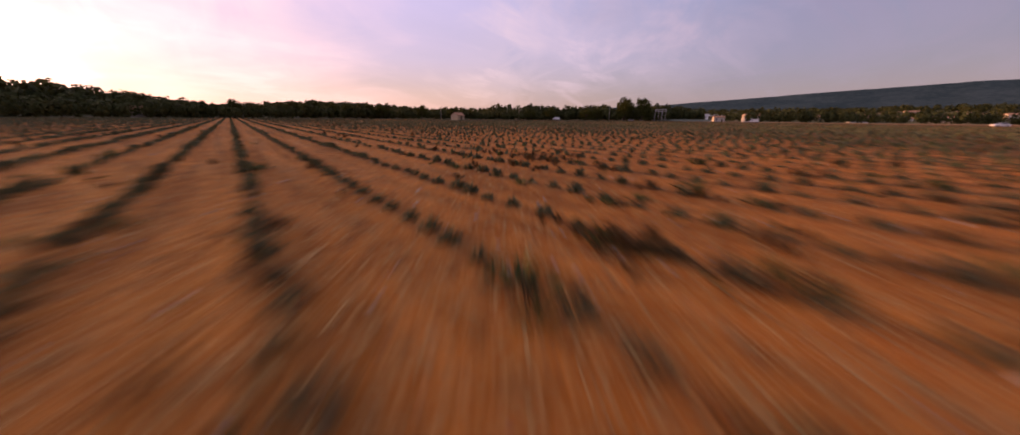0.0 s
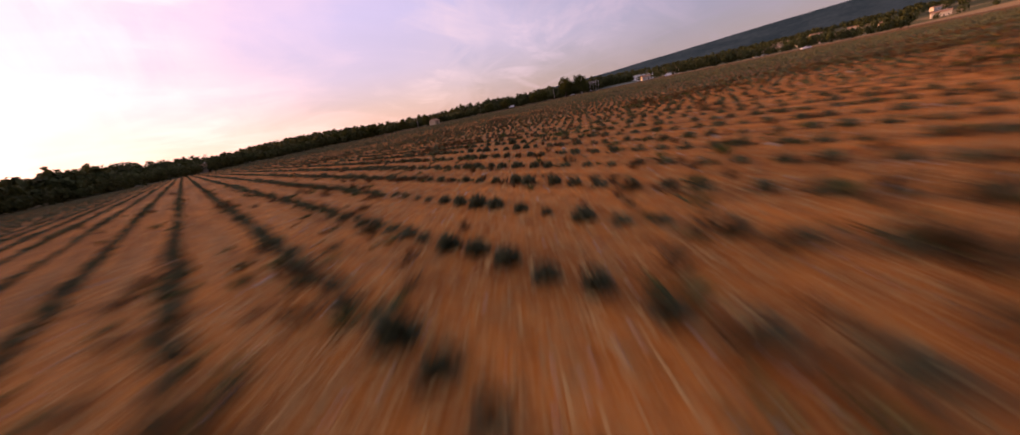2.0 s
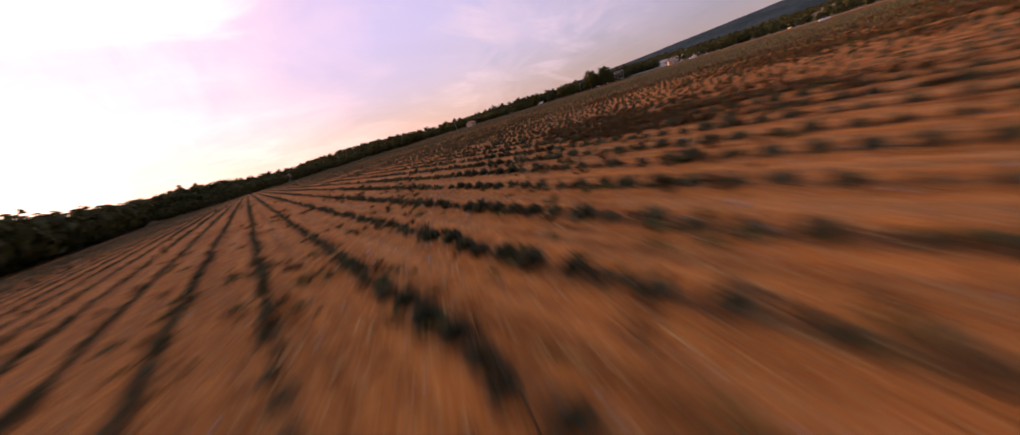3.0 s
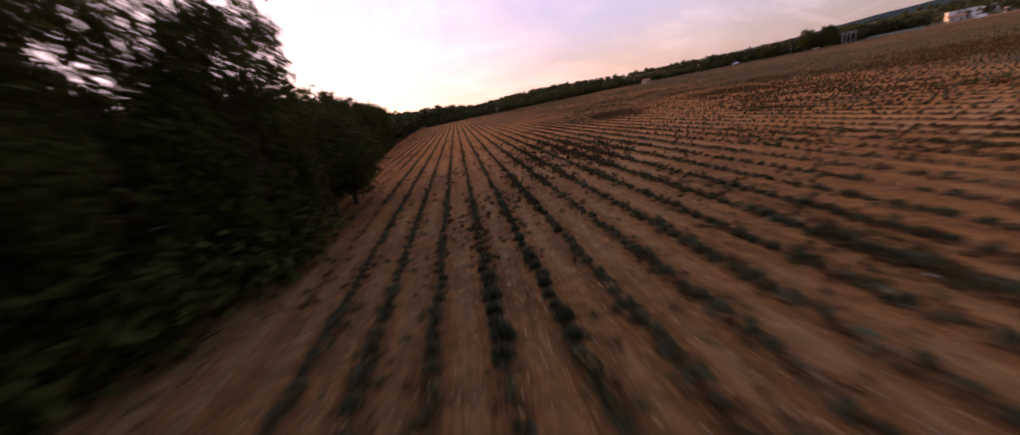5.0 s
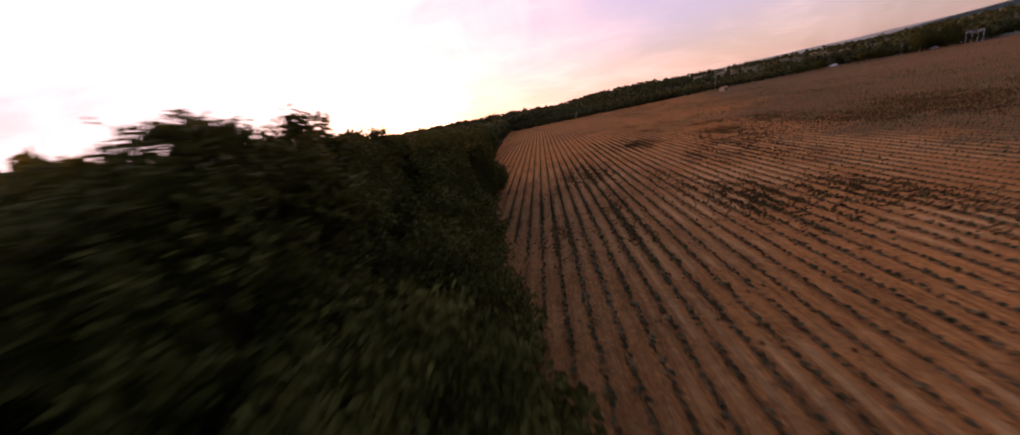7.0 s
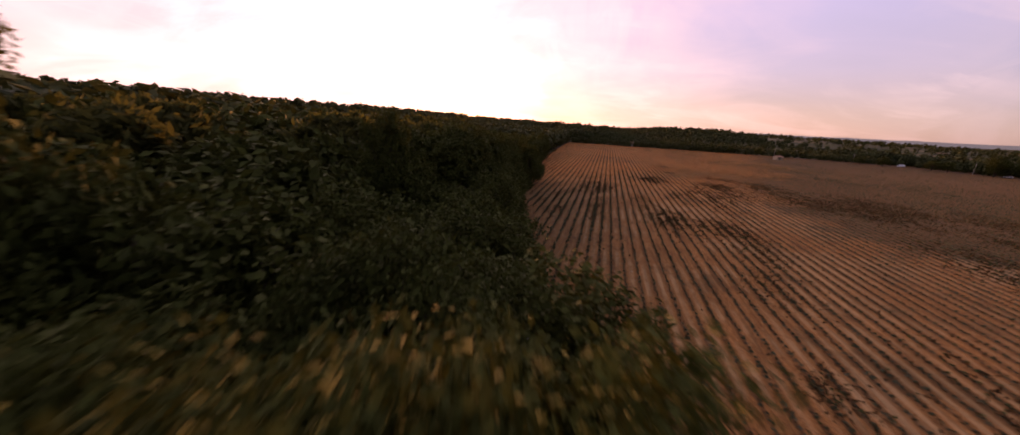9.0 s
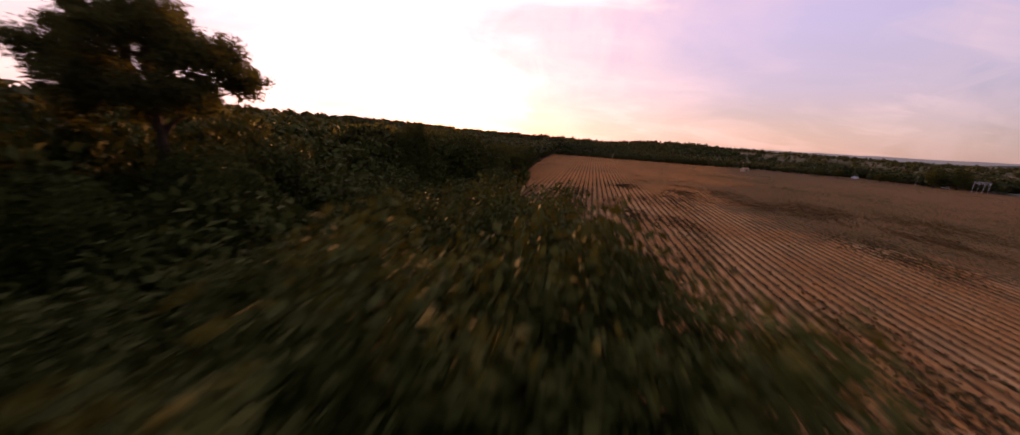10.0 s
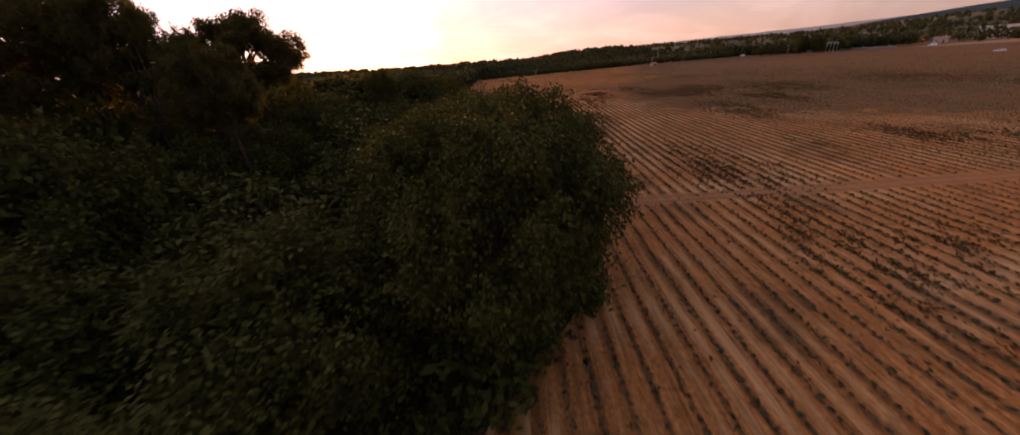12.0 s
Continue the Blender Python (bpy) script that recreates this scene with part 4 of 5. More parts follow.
def weeds():
    r = np.random.default_rng(31)
    dry, green = [], []
    for i, (px, py, rx, ry, share) in enumerate(SOUTH_PATCHES + NORTH_PATCHES):
        south = i < len(SOUTH_PATCHES)
        n = int(min(4200, (64 if south else 40) * rx * ry + 24))
        x, y = px + r.normal(0, 0.8, n) * rx, py + r.normal(0, 0.9, n) * ry
        x = np.where(r.uniform(0, 1, n) < 0.55, np.round(x / ROW) * ROW + r.normal(0, 0.28, n), x)
        n_ok = field_noise(x, y * 0.35, 1.3, 9) + 0.5 * field_noise(x, y, 0.7, 10) + 0.5 * field_noise(x, y * 0.6, 4.0, 11) > (0.76 if south else 0.66) + 0.3 * r.uniform(0, 1, n)
        x, y = x[n_ok], y[n_ok]
        n = len(x)
        size = r.uniform(0.45, 1.1, n) * (0.75 if rx < 3 else 1.0)
        pick = r.uniform(0, 1, n) < (max(share, 0.7) if south else share)
        rows = np.stack([x, y, np.zeros(n), size, size], 1)
        dry.append(rows[pick])
        green.append(rows[~pick])
    # strays, more of them where the field is let go
    n = 11000
    x, y = r.uniform(-72, 240, n), r.uniform(-230, 190, n)
    wild = field_noise(x, y, 16.0, 5)
    keep = (x > edge_x(y) + 1.0) & (y < belt_y(x) - 2) & (r.uniform(0, 1, n) < 0.25 + smoothstep(0.45, 0.8, wild)) & (way_distance(x, y) > 1.5)
    x, y = x[keep], y[keep]
    size = r.uniform(0.5, 1.1, len(x))
    rows = np.stack([x, y, np.zeros(len(x)), size, size], 1)
    pick = r.uniform(0, 1, len(x)) < 0.72
    dry.append(rows[pick])
    green.append(rows[~pick])
    # small dry and green weeds in and beside the rows along the low part of the way
    low = SEG[SEG[:, 1] > -112]
    n = 7500
    at = low[r.integers(0, len(low), n)]
    x, y = at[:, 0] + r.normal(0, 9, n), at[:, 1] + r.uniform(-6, 14, n)
    inrow = r.uniform(0, 1, n) < 0.7
    x = np.where(inrow, np.round(x / ROW) * ROW + r.normal(0, 0.24, n), x)
    keep = (x > edge_x(y) + 1.0) & (field_noise(x, y, 3.5, 12) > 0.35)
    x, y = x[keep], y[keep]
    size = r.uniform(0.3, 0.85, len(x))
    rows = np.stack([x, y, np.zeros(len(x)), size, size * 0.9], 1)
    pick = r.uniform(0, 1, len(x)) < 0.5
    dry.append(rows[pick])
    green.append(rows[~pick])
    # dead stalks caught in the rows further south
    n = 30000
    x, y = r.uniform(-66, 40, n), r.uniform(-215, -82, n)
    x = np.round(x / ROW) * ROW + r.normal(0, 0.13, n)
    keep = (x > edge_x(y) + 1.2) & (field_noise(x, y * 0.4, 3.0, 15) * 0.6 + field_noise(x, y, 12.0, 16) * 0.4 > 0.44) & (np.abs(y + 170.3) > 1.6)
    x, y = x[keep], y[keep]
    size = r.uniform(0.30, 0.62, len(x))
    dry.append(np.stack([x, y, np.zeros(len(x)), size, size * 0.8], 1))
    # green clumps standing in the rows
    n = 520
    x, y = r.uniform(-45, 50, n), r.uniform(-110, 16, n)
    x = np.round(x / ROW) * ROW + r.normal(0, 0.15, n)
    keep = (field_noise(x, y, 9.0, 14) > 0.4) & (x > edge_x(y) + 1.0)
    x, y = x[keep], y[keep]
    size = r.uniform(0.7, 1.4, len(x))
    green.append(np.stack([x, y, np.zeros(len(x)), size, size], 1))
    # strip of rough grass between the field and the wood
    n = 2600
    y = r.uniform(-205, 60, n)
    x = edge_x(y) + r.uniform(-3.5, 0.8, n)
    size = r.uniform(0.8, 1.6, n)
    rows = np.stack([x, y, np.zeros(n), size, size], 1)
    pick = r.uniform(0, 1, n) < 0.35
    dry.append(rows[pick])
    green.append(rows[~pick])
    for rows, mat, name, label, tall, wide in ((np.concatenate(dry), MAT_DRY, "dry_weeds", "rust-brown dry weeds between the lavender rows", 0.30, 0.30),
                                               (np.concatenate(green), MAT_GREENWEED, "green_weeds", "low dark green weeds between the lavender rows", 0.22, 0.32)):
        d = way_distance(rows[:, 0], rows[:, 1])
        vs, fs, base = [], [], 0
        for pick, blades, thick in ((d < 14, 24, 0.022), ((d >= 14) & (d < 60), 5, 0.075), (d >= 60, 3, 0.13)):
            sel = rows[pick]
            for j in range(3):
                if len(sel[j::3]):
                    v, f = stamp(tuft_template(90 + j, blades, tall, wide, thick), sel[j::3], r)
                    vs.append(v)
                    fs.append(f + base)
                    base += len(v)
        ob = new(name, mesh_from(name, np.concatenate(vs), np.concatenate(fs), [mat]))
        tagged(ob, label, "weeds", kind="stuff")


weeds()


def litter():
    """Straw and pebbles on the soil along the way."""
    r = np.random.default_rng(41)
    seg = SEG[SEG[:, 1] > -135]
    n = 70000
    first = SEG[SEG[:, 1] > -50]
    at = np.where((np.arange(n) % 2 == 0)[:, None], seg[r.integers(0, len(seg), n)], first[r.integers(0, len(first), n)])
    x, y = at[:, 0] + r.normal(0, 6, n) + r.uniform(0, 5, n), at[:, 1] + r.normal(0, 6, n) + r.uniform(0, 6, n)
    keep = x > edge_x(y) + 0.5
    x, y = x[keep], y[keep]
    n = len(x)
    a = r.normal(0, 1.0, n) + math.pi / 2
    ln, w = r.uniform(0.02, 0.10, n), r.uniform(0.005, 0.017, n)
    dx, dy = np.cos(a), np.sin(a)
    z0 = r.uniform(0.006, 0.02, n)
    z1 = z0 + r.uniform(0.0, 0.03, n)
    v = np.stack([np.stack([x - dx * ln - dy * w, y - dy * ln + dx * w, z0], 1), np.stack([x - dx * ln + dy * w, y - dy * ln - dx * w, z0], 1),
                  np.stack([x + dx * ln + dy * w, y + dy * ln - dx * w, z1], 1), np.stack([x + dx * ln - dy * w, y + dy * ln + dx * w, z1], 1)], 1).reshape(-1, 3)
    ob = new("straw", mesh_from("straw", v, np.arange(4 * n).reshape(n, 4), [MAT_STRAW]))
    tagged(ob, "scattered pale straw lying on the soil", "straw", kind="stuff")
    # pebbles: squashed uneven octahedra
    n = 9000
    at = seg[r.integers(0, len(seg), n)]
    x, y = at[:, 0] + r.normal(0, 8, n) + r.uniform(0, 8, n), at[:, 1] + r.normal(0, 7, n)
    keep = x > edge_x(y) + 0.5
    x, y = x[keep], y[keep]
    n = len(x)
    s = r.uniform(0.012, 0.045, n) * (1 + (r.uniform(0, 1, n) > 0.97) * 1.2)
    unit_v = np.array([(1, 0, 0), (0, 1, 0), (-1, 0, 0), (0, -1, 0), (0, 0, 0.75), (0, 0, -0.5)])
    tri = np.array([(0, 1, 4), (1, 2, 4), (2, 3, 4), (3, 0, 4), (1, 0, 5), (2, 1, 5), (3, 2, 5), (0, 3, 5)])
    v = unit_v[None] * s[:, None, None] * r.uniform(0.6, 1.3, (n, 6, 1)) + np.stack([x, y, s * 0.25], 1)[:, None]
    f = (tri[None] + (np.arange(n) * 6)[:, None, None]).reshape(-1, 3)
    ob = new("pebbles", mesh_from("pebbles", v.reshape(-1, 3), f, [MAT_STONE]))
    tagged(ob, "small pale limestone pebbles strewn on the soil", "stones", kind="stuff")


def clods():
    """Crumbs and clods of turned soil along the way."""
    r = np.random.default_rng(43)
    seg = SEG[SEG[:, 1] > -150]
    n = 42000
    at = seg[r.integers(0, len(seg), n)]
    x, y = at[:, 0] + r.normal(0, 7, n) + r.uniform(0, 8, n), at[:, 1] + r.normal(0, 7, n)
    lump = field_noise(x, y, 1.3, 61)
    keep = (x > edge_x(y) + 0.5) & (lump > 0.42 + 0.3 * r.uniform(0, 1, n))
    x, y = x[keep], y[keep]
    n = len(x)
    s = r.uniform(0.015, 0.05, n) * (1 + (r.uniform(0, 1, n) > 0.93) * 0.9)
    unit_v = np.array([(1, 0, 0), (0, 1, 0), (-1, 0, 0), (0, -1, 0), (0, 0, 0.6)])
    tri = np.array([(0, 1, 4), (1, 2, 4), (2, 3, 4), (3, 0, 4)])
    v = unit_v[None] * s[:, None, None] * r.uniform(0.55, 1.4, (n, 5, 1)) + np.stack([x, y, -0.1 * s], 1)[:, None]
    f = (tri[None] + (np.arange(n) * 5)[:, None, None]).reshape(-1, 3)
    m = material("soil_clods", (0.12, 0.050, 0.020), (0.42, 0.20, 0.085), 4.0, 0.95, 0.5, island=0.9)
    ob = new("soil_clods", mesh_from("soil_clods", v.reshape(-1, 3), f, [m]))
    tagged(ob, "crumbs and clods of reddish turned soil", "soil", kind="stuff")


litter()
clods()


# ------------------------------------------------------------ buildings, road and vehicles
def part(name, bm, mat, parent, label="", smooth=False):
    """Link a bmesh as one mesh object under a thing or a part."""
    me = bpy.data.meshes.new(name)
    bm.to_mesh(me)
    bm.free()
    me.materials.append(mat)
    if smooth:
        for p in me.polygons:
            p.use_smooth = True
    ob = new(name, me)
    ob.parent = parent
    if label:
        ob["label"] = label
    return ob


def box(x0, x1, y0, y1, z0, z1, bevel=0.0, bm=None):
    bm = bm or bmesh.new()
    res = bmesh.ops.create_cube(bm, size=1.0, matrix=Matrix.LocRotScale(((x0 + x1) / 2, (y0 + y1) / 2, (z0 + z1) / 2), None, (x1 - x0, y1 - y0, z1 - z0)))
    if bevel:
        edges = {e for v in res["verts"] for e in v.link_edges}
        bmesh.ops.bevel(bm, geom=list(edges), offset=bevel, segments=2, affect="EDGES")
    return bm


def prism(outline, y0, y1, bevel=0.0):
    """A profile in x and z drawn out along y."""
    bm = bmesh.new()
    a = [bm.verts.new((x, y0, z)) for x, z in outline]
    b = [bm.verts.new((x, y1, z)) for x, z in outline]
    bm.faces.new(a)
    bm.faces.new(b[::-1])
    for i in range(len(a)):
        j = (i + 1) % len(a)
        bm.faces.new((a[j], a[i], b[i], b[j]))
    bmesh.ops.recalc_face_normals(bm, faces=bm.faces)
    if bevel:
        bmesh.ops.bevel(bm, geom=list(bm.edges), offset=bevel, segments=2, affect="EDGES")
    return bm


def cylinder(r1, r2, a, b, sides=12):
    bm = bmesh.new()
    a, b = Vector(a), Vector(b)
    m = Matrix.Translation((a + b) / 2) @ (b - a).to_track_quat("Z", "Y").to_matrix().to_4x4()
    bmesh.ops.create_cone(bm, cap_ends=True, segments=sides, radius1=r1, radius2=r2, depth=(b - a).length, matrix=m)
    return bm


def thing(name, x, y, turn, label, category, group=""):
    ob = new(name)
    ob.empty_display_size = 0.5
    ob.location = (x, y, float(ground_z(x, y)))
    ob.rotation_euler = (0, 0, radians(turn))
    return tagged(ob, label, category, group)


MAT_PLASTER = material("pale_plaster", (0.42, 0.37, 0.31), (0.62, 0.56, 0.49), 1.5, 0.9, 0.2)
MAT_OCHRE = material("ochre_stone", (0.34, 0.24, 0.15), (0.56, 0.43, 0.29), 2.5, 0.9, 0.5)
MAT_TILE = material("clay_tiles", (0.30, 0.15, 0.09), (0.50, 0.29, 0.18), 3.0, 0.9, 0.5)
MAT_DARKWOOD = material("old_wood", (0.05, 0.035, 0.025), (0.12, 0.085, 0.06), 4.0, 0.8, 0.4)
MAT_PANE = material("window_glass", (0.02, 0.025, 0.03), (0.05, 0.06, 0.07), 1.0, 0.15, 0, spec=0.5)
MAT_WHITE = material("white_paint", (0.66, 0.66, 0.66), (0.80, 0.80, 0.80), 1.0, 0.35, 0, spec=0.5)
MAT_STEEL = material("galvanised_steel", (0.44, 0.44, 0.44), (0.62, 0.62, 0.62), 3.0, 0.5, 0.1)
MAT_RED = material("red_tarpaulin", (0.34, 0.035, 0.02), (0.52, 0.07, 0.03), 1.5, 0.7, 0.2)
MAT_SILVER = material("grey_car_paint", (0.20, 0.21, 0.23), (0.30, 0.31, 0.33), 1.0, 0.3, 0, spec=0.6)
MAT_RUBBER = material("tyre_rubber", (0.015, 0.015, 0.015), (0.035, 0.035, 0.035), 6.0, 0.9, 0.2)
MAT_FENCE = material("pale_green_netting", (0.16, 0.20, 0.16), (0.27, 0.31, 0.26), 2.0, 0.8, 0.2)
MAT_ASPHALT = material("asphalt", (0.035, 0.034, 0.034), (0.07, 0.067, 0.064), 0.8, 0.9, 0.4)
MAT_LIGHTPOLE = material("weathered_pole", (0.30, 0.27, 0.23), (0.46, 0.42, 0.36), 3.0, 0.85, 0.3)


def gabled_roof(w, d, eaves, ridge, over, thick=0.14):
    """Two sloping slabs as one shell, ridge along x."""
    bm = bmesh.new()
    y = d / 2 + over
    drop = (ridge - eaves) * over / (d / 2)
    top = [(-y, eaves - drop), (0, ridge), (y, eaves - drop)]
    pts = [(p, z + thick) for p, z in top] + [(p, z) for p, z in top[::-1]]
    a = [bm.verts.new((-w / 2 - over, p, z)) for p, z in pts]
    b = [bm.verts.new((w / 2 + over, p, z)) for p, z in pts]
    k = len(pts)
    for i in range(k):
        j = (i + 1) % k
        bm.faces.new((a[i], a[j], b[j], b[i]))
    for q in (0, 1):
        bm.faces.new((a[q], a[5 - q], a[4 - q], a[1 + q]) if q == 0 else (a[1], a[4], a[3], a[2]))
        bm.faces.new((b[q], b[1 + q], b[4 - q], b[5 - q]) if q == 0 else (b[1], b[2], b[3], b[4]))
    bmesh.ops.recalc_face_normals(bm, faces=bm.faces)
    return bm


def roof_tiles(w, d, eaves, ridge, over, parent):
    """Courses of round tiles, each slope's run of tiles one half tube."""
    for side in (-1, 1):
        bm = bmesh.new()
        n = int((w + 2 * over) / 0.42)
        y1 = side * (d / 2 + over)
        z1 = eaves - (ridge - eaves) * over / (d / 2)
        for i in range(n):
            x = -w / 2 - over + (i + 0.5) * (w + 2 * over) / n
            ring = []
            for (yy, zz) in ((0, ridge + 0.15), (y1, z1 + 0.15)):
                ring.append([bm.verts.new((x + 0.17 * math.cos(a), yy, zz + 0.10 * math.sin(a))) for a in np.linspace(0, math.pi, 5)])
            for q in range(4):
                bm.faces.new((ring[0][q], ring[0][q + 1], ring[1][q + 1], ring[1][q]))
        part("tile_run", bm, MAT_TILE, parent)


def window(parent, x, y, z, w, h, face, pane=True):
    """A framed window set into a wall that faces -y (face -1) or +y (face 1)."""
    frame_bm = bmesh.new()
    t = 0.07
    y0, y1 = (y - 0.05, y + 0.03) if face < 0 else (y - 0.03, y + 0.05)
    for a in ((x - w / 2 - t, x - w / 2, z, z + h), (x + w / 2, x + w / 2 + t, z, z + h), (x - w / 2 - t, x + w / 2 + t, z + h, z + h + t), (x - 0.03, x + 0.03, z, z + h)):
        box(a[0], a[1], y0, y1, a[2], a[3], bm=frame_bm)
    fr = part("window", frame_bm, MAT_WHITE, parent)
    part("pane", box(x - w / 2, x + w / 2, y - 0.015, y + 0.015, z, z + h), MAT_PANE, fr)
    part("sill", box(x - w / 2 - 0.12, x + w / 2 + 0.12, y0 - 0.06, y1 + 0.06, z - 0.09, z), MAT_PLASTER, fr)


def stone_cabin():
    c = thing("stone_cabin", 85.0, 150.5, 25, "small ochre stone field cabin with a tiled roof", "cabin")
    w, d, e, rdg = 5.2, 4.0, 2.2, 3.2
    wall = bmesh.new()
    box(-w / 2, -0.55, -d / 2, -d / 2 + 0.35, 0, e, bm=wall)
    box(0.55, w / 2, -d / 2, -d / 2 + 0.35, 0, e, bm=wall)
    box(-0.55, 0.55, -d / 2, -d / 2 + 0.35, 1.95, e, bm=wall)
    box(-w / 2, w / 2, d / 2 - 0.35, d / 2, 0, e, bm=wall)
    box(-w / 2, -w / 2 + 0.35, -d / 2 + 0.35, d / 2 - 0.35, 0, e, bm=wall)
    box(w / 2 - 0.35, w / 2, -d / 2 + 0.35, d / 2 - 0.35, 0, e, bm=wall)
    part("wall", wall, MAT_OCHRE, c)
    for x in (-w / 2, w / 2 - 0.35):
        g_bm = bmesh.new()
        tri3 = [(-d / 2, e), (d / 2, e), (0, rdg)]
        a = [g_bm.verts.new((x, p, z)) for p, z in tri3]
        b = [g_bm.verts.new((x + 0.35, p, z)) for p, z in tri3]
        g_bm.faces.new(a)
        g_bm.faces.new(b[::-1])
        for i in range(3):
            j = (i + 1) % 3
            g_bm.faces.new((a[j], a[i], b[i], b[j]))
        bmesh.ops.recalc_face_normals(g_bm, faces=g_bm.faces)
        part("gable", g_bm, MAT_OCHRE, c)
    roof = part("roof", gabled_roof(w, d, e + 0.01, rdg + 0.01, 0.25), MAT_TILE, c)
    roof_tiles(w, d, e, rdg, 0.25, roof)
    part("door", box(-0.53, 0.53, -d / 2 + 0.16, -d / 2 + 0.22, 0.02, 1.93), MAT_DARKWOOD, c, "dark wooden door")


def house(x, y, turn, w, d, e, label, storeys=1, mat=None, flat=False):
    h = thing("house", x, y, turn, label, "house", "houses beyond the road")
    part("wall", box(-w / 2, w / 2, -d / 2, d / 2, -0.3, e), mat or MAT_PLASTER, h)
    if flat:
        part("roof", box(-w / 2 - 0.2, w / 2 + 0.2, -d / 2 - 0.2, d / 2 + 0.2, e + 0.003, e + 0.35), MAT_PLASTER, h)
    else:
        for s_ in (-1, 1):
            g_bm = bmesh.new()
            x0 = s_ * (w / 2 - 0.15)
            vs = [g_bm.verts.new(p) for p in ((x0 - 0.15, -d / 2, e + 0.002), (x0 - 0.15, d / 2, e + 0.002), (x0 - 0.15, 0, e + d * 0.18),
                                              (x0 + 0.15, -d / 2, e + 0.002), (x0 + 0.15, d / 2, e + 0.002), (x0 + 0.15, 0, e + d * 0.18))]
            for q in ((0, 1, 2), (5, 4, 3), (0, 3, 4, 1), (1, 4, 5, 2), (2, 5, 3, 0)):
                g_bm.faces.new([vs[i] for i in q])
            bmesh.ops.recalc_face_normals(g_bm, faces=g_bm.faces)
            part("gable", g_bm, mat or MAT_PLASTER, h)
        roof = part("roof", gabled_roof(w, d, e + 0.01, e + d * 0.18 + 0.01, 0.45, 0.18), MAT_TILE, h, "low clay-tiled roof")
        roof_tiles(w, d, e + 0.04, e + d * 0.18 + 0.04, 0.45, roof)
        part("chimney", box(w * 0.22, w * 0.22 + 0.7, -0.4, 0.3, e + d * 0.1, e + d * 0.18 + 0.9, 0.03), MAT_PLASTER, roof)
    n = max(2, int(w / 3.2))
    for st in range(storeys):
        for i in range(n):
            px = -w / 2 + (i + 0.5) * w / n
            if st == 0 and i == n // 2:
                part("door", box(px - 0.5, px + 0.5, -d / 2 - 0.05, -d / 2 + 0.02, 0.0, 2.1), MAT_DARKWOOD, h)
                continue
            window(h, px, -d / 2 - 0.02, 0.95 + st * 2.8, 1.1, 1.25, -1)
    return h


def post_frame():
    """The tall steel portal that stands beside the road."""
    f = thing("steel_portal", 233.5, 134.0, -40, "tall pale steel portal frame of four posts", "portal")
    for i in range(4):
        part("post", cylinder(0.11, 0.09, (-3.6 + 2.4 * i, 0, 0), (-3.6 + 2.4 * i, 0, 7.6)), MAT_STEEL, f)
    part("beam", box(-3.9, 3.9, -0.12, 0.12, 7.6, 7.9, 0.03), MAT_STEEL, f)
    part("beam", box(-3.9, 3.9, -0.12, 0.12, 6.5, 6.75, 0.02), MAT_STEEL, f)


def pole(x, y, h):
    p = thing("utility_pole", x, y, 20, "weathered utility pole beside the field", "pole", "utility poles")
    part("shaft", cylinder(0.17, 0.11, (0, 0, -0.2), (0, 0, h), 10), MAT_LIGHTPOLE, p)
    part("crossarm", box(-0.9, 0.9, -0.06, 0.06, h - 0.6, h - 0.45, 0.01), MAT_LIGHTPOLE, p)
    for k in (-0.75, 0.0, 0.75):
        part("insulator", cylinder(0.05, 0.03, (k, 0, h - 0.45), (k, 0, h - 0.25), 8), MAT_WHITE, p)


def wheel(parent, x, y, r=0.32):
    w = part("wheel", cylinder(r, r, (x, y - 0.1, r), (x, y + 0.1, r), 18), MAT_RUBBER, parent)
    part("rim", cylinder(r * 0.6, r * 0.6, (x, y - 0.115, r), (x, y + 0.115, r), 12), MAT_STEEL, w)


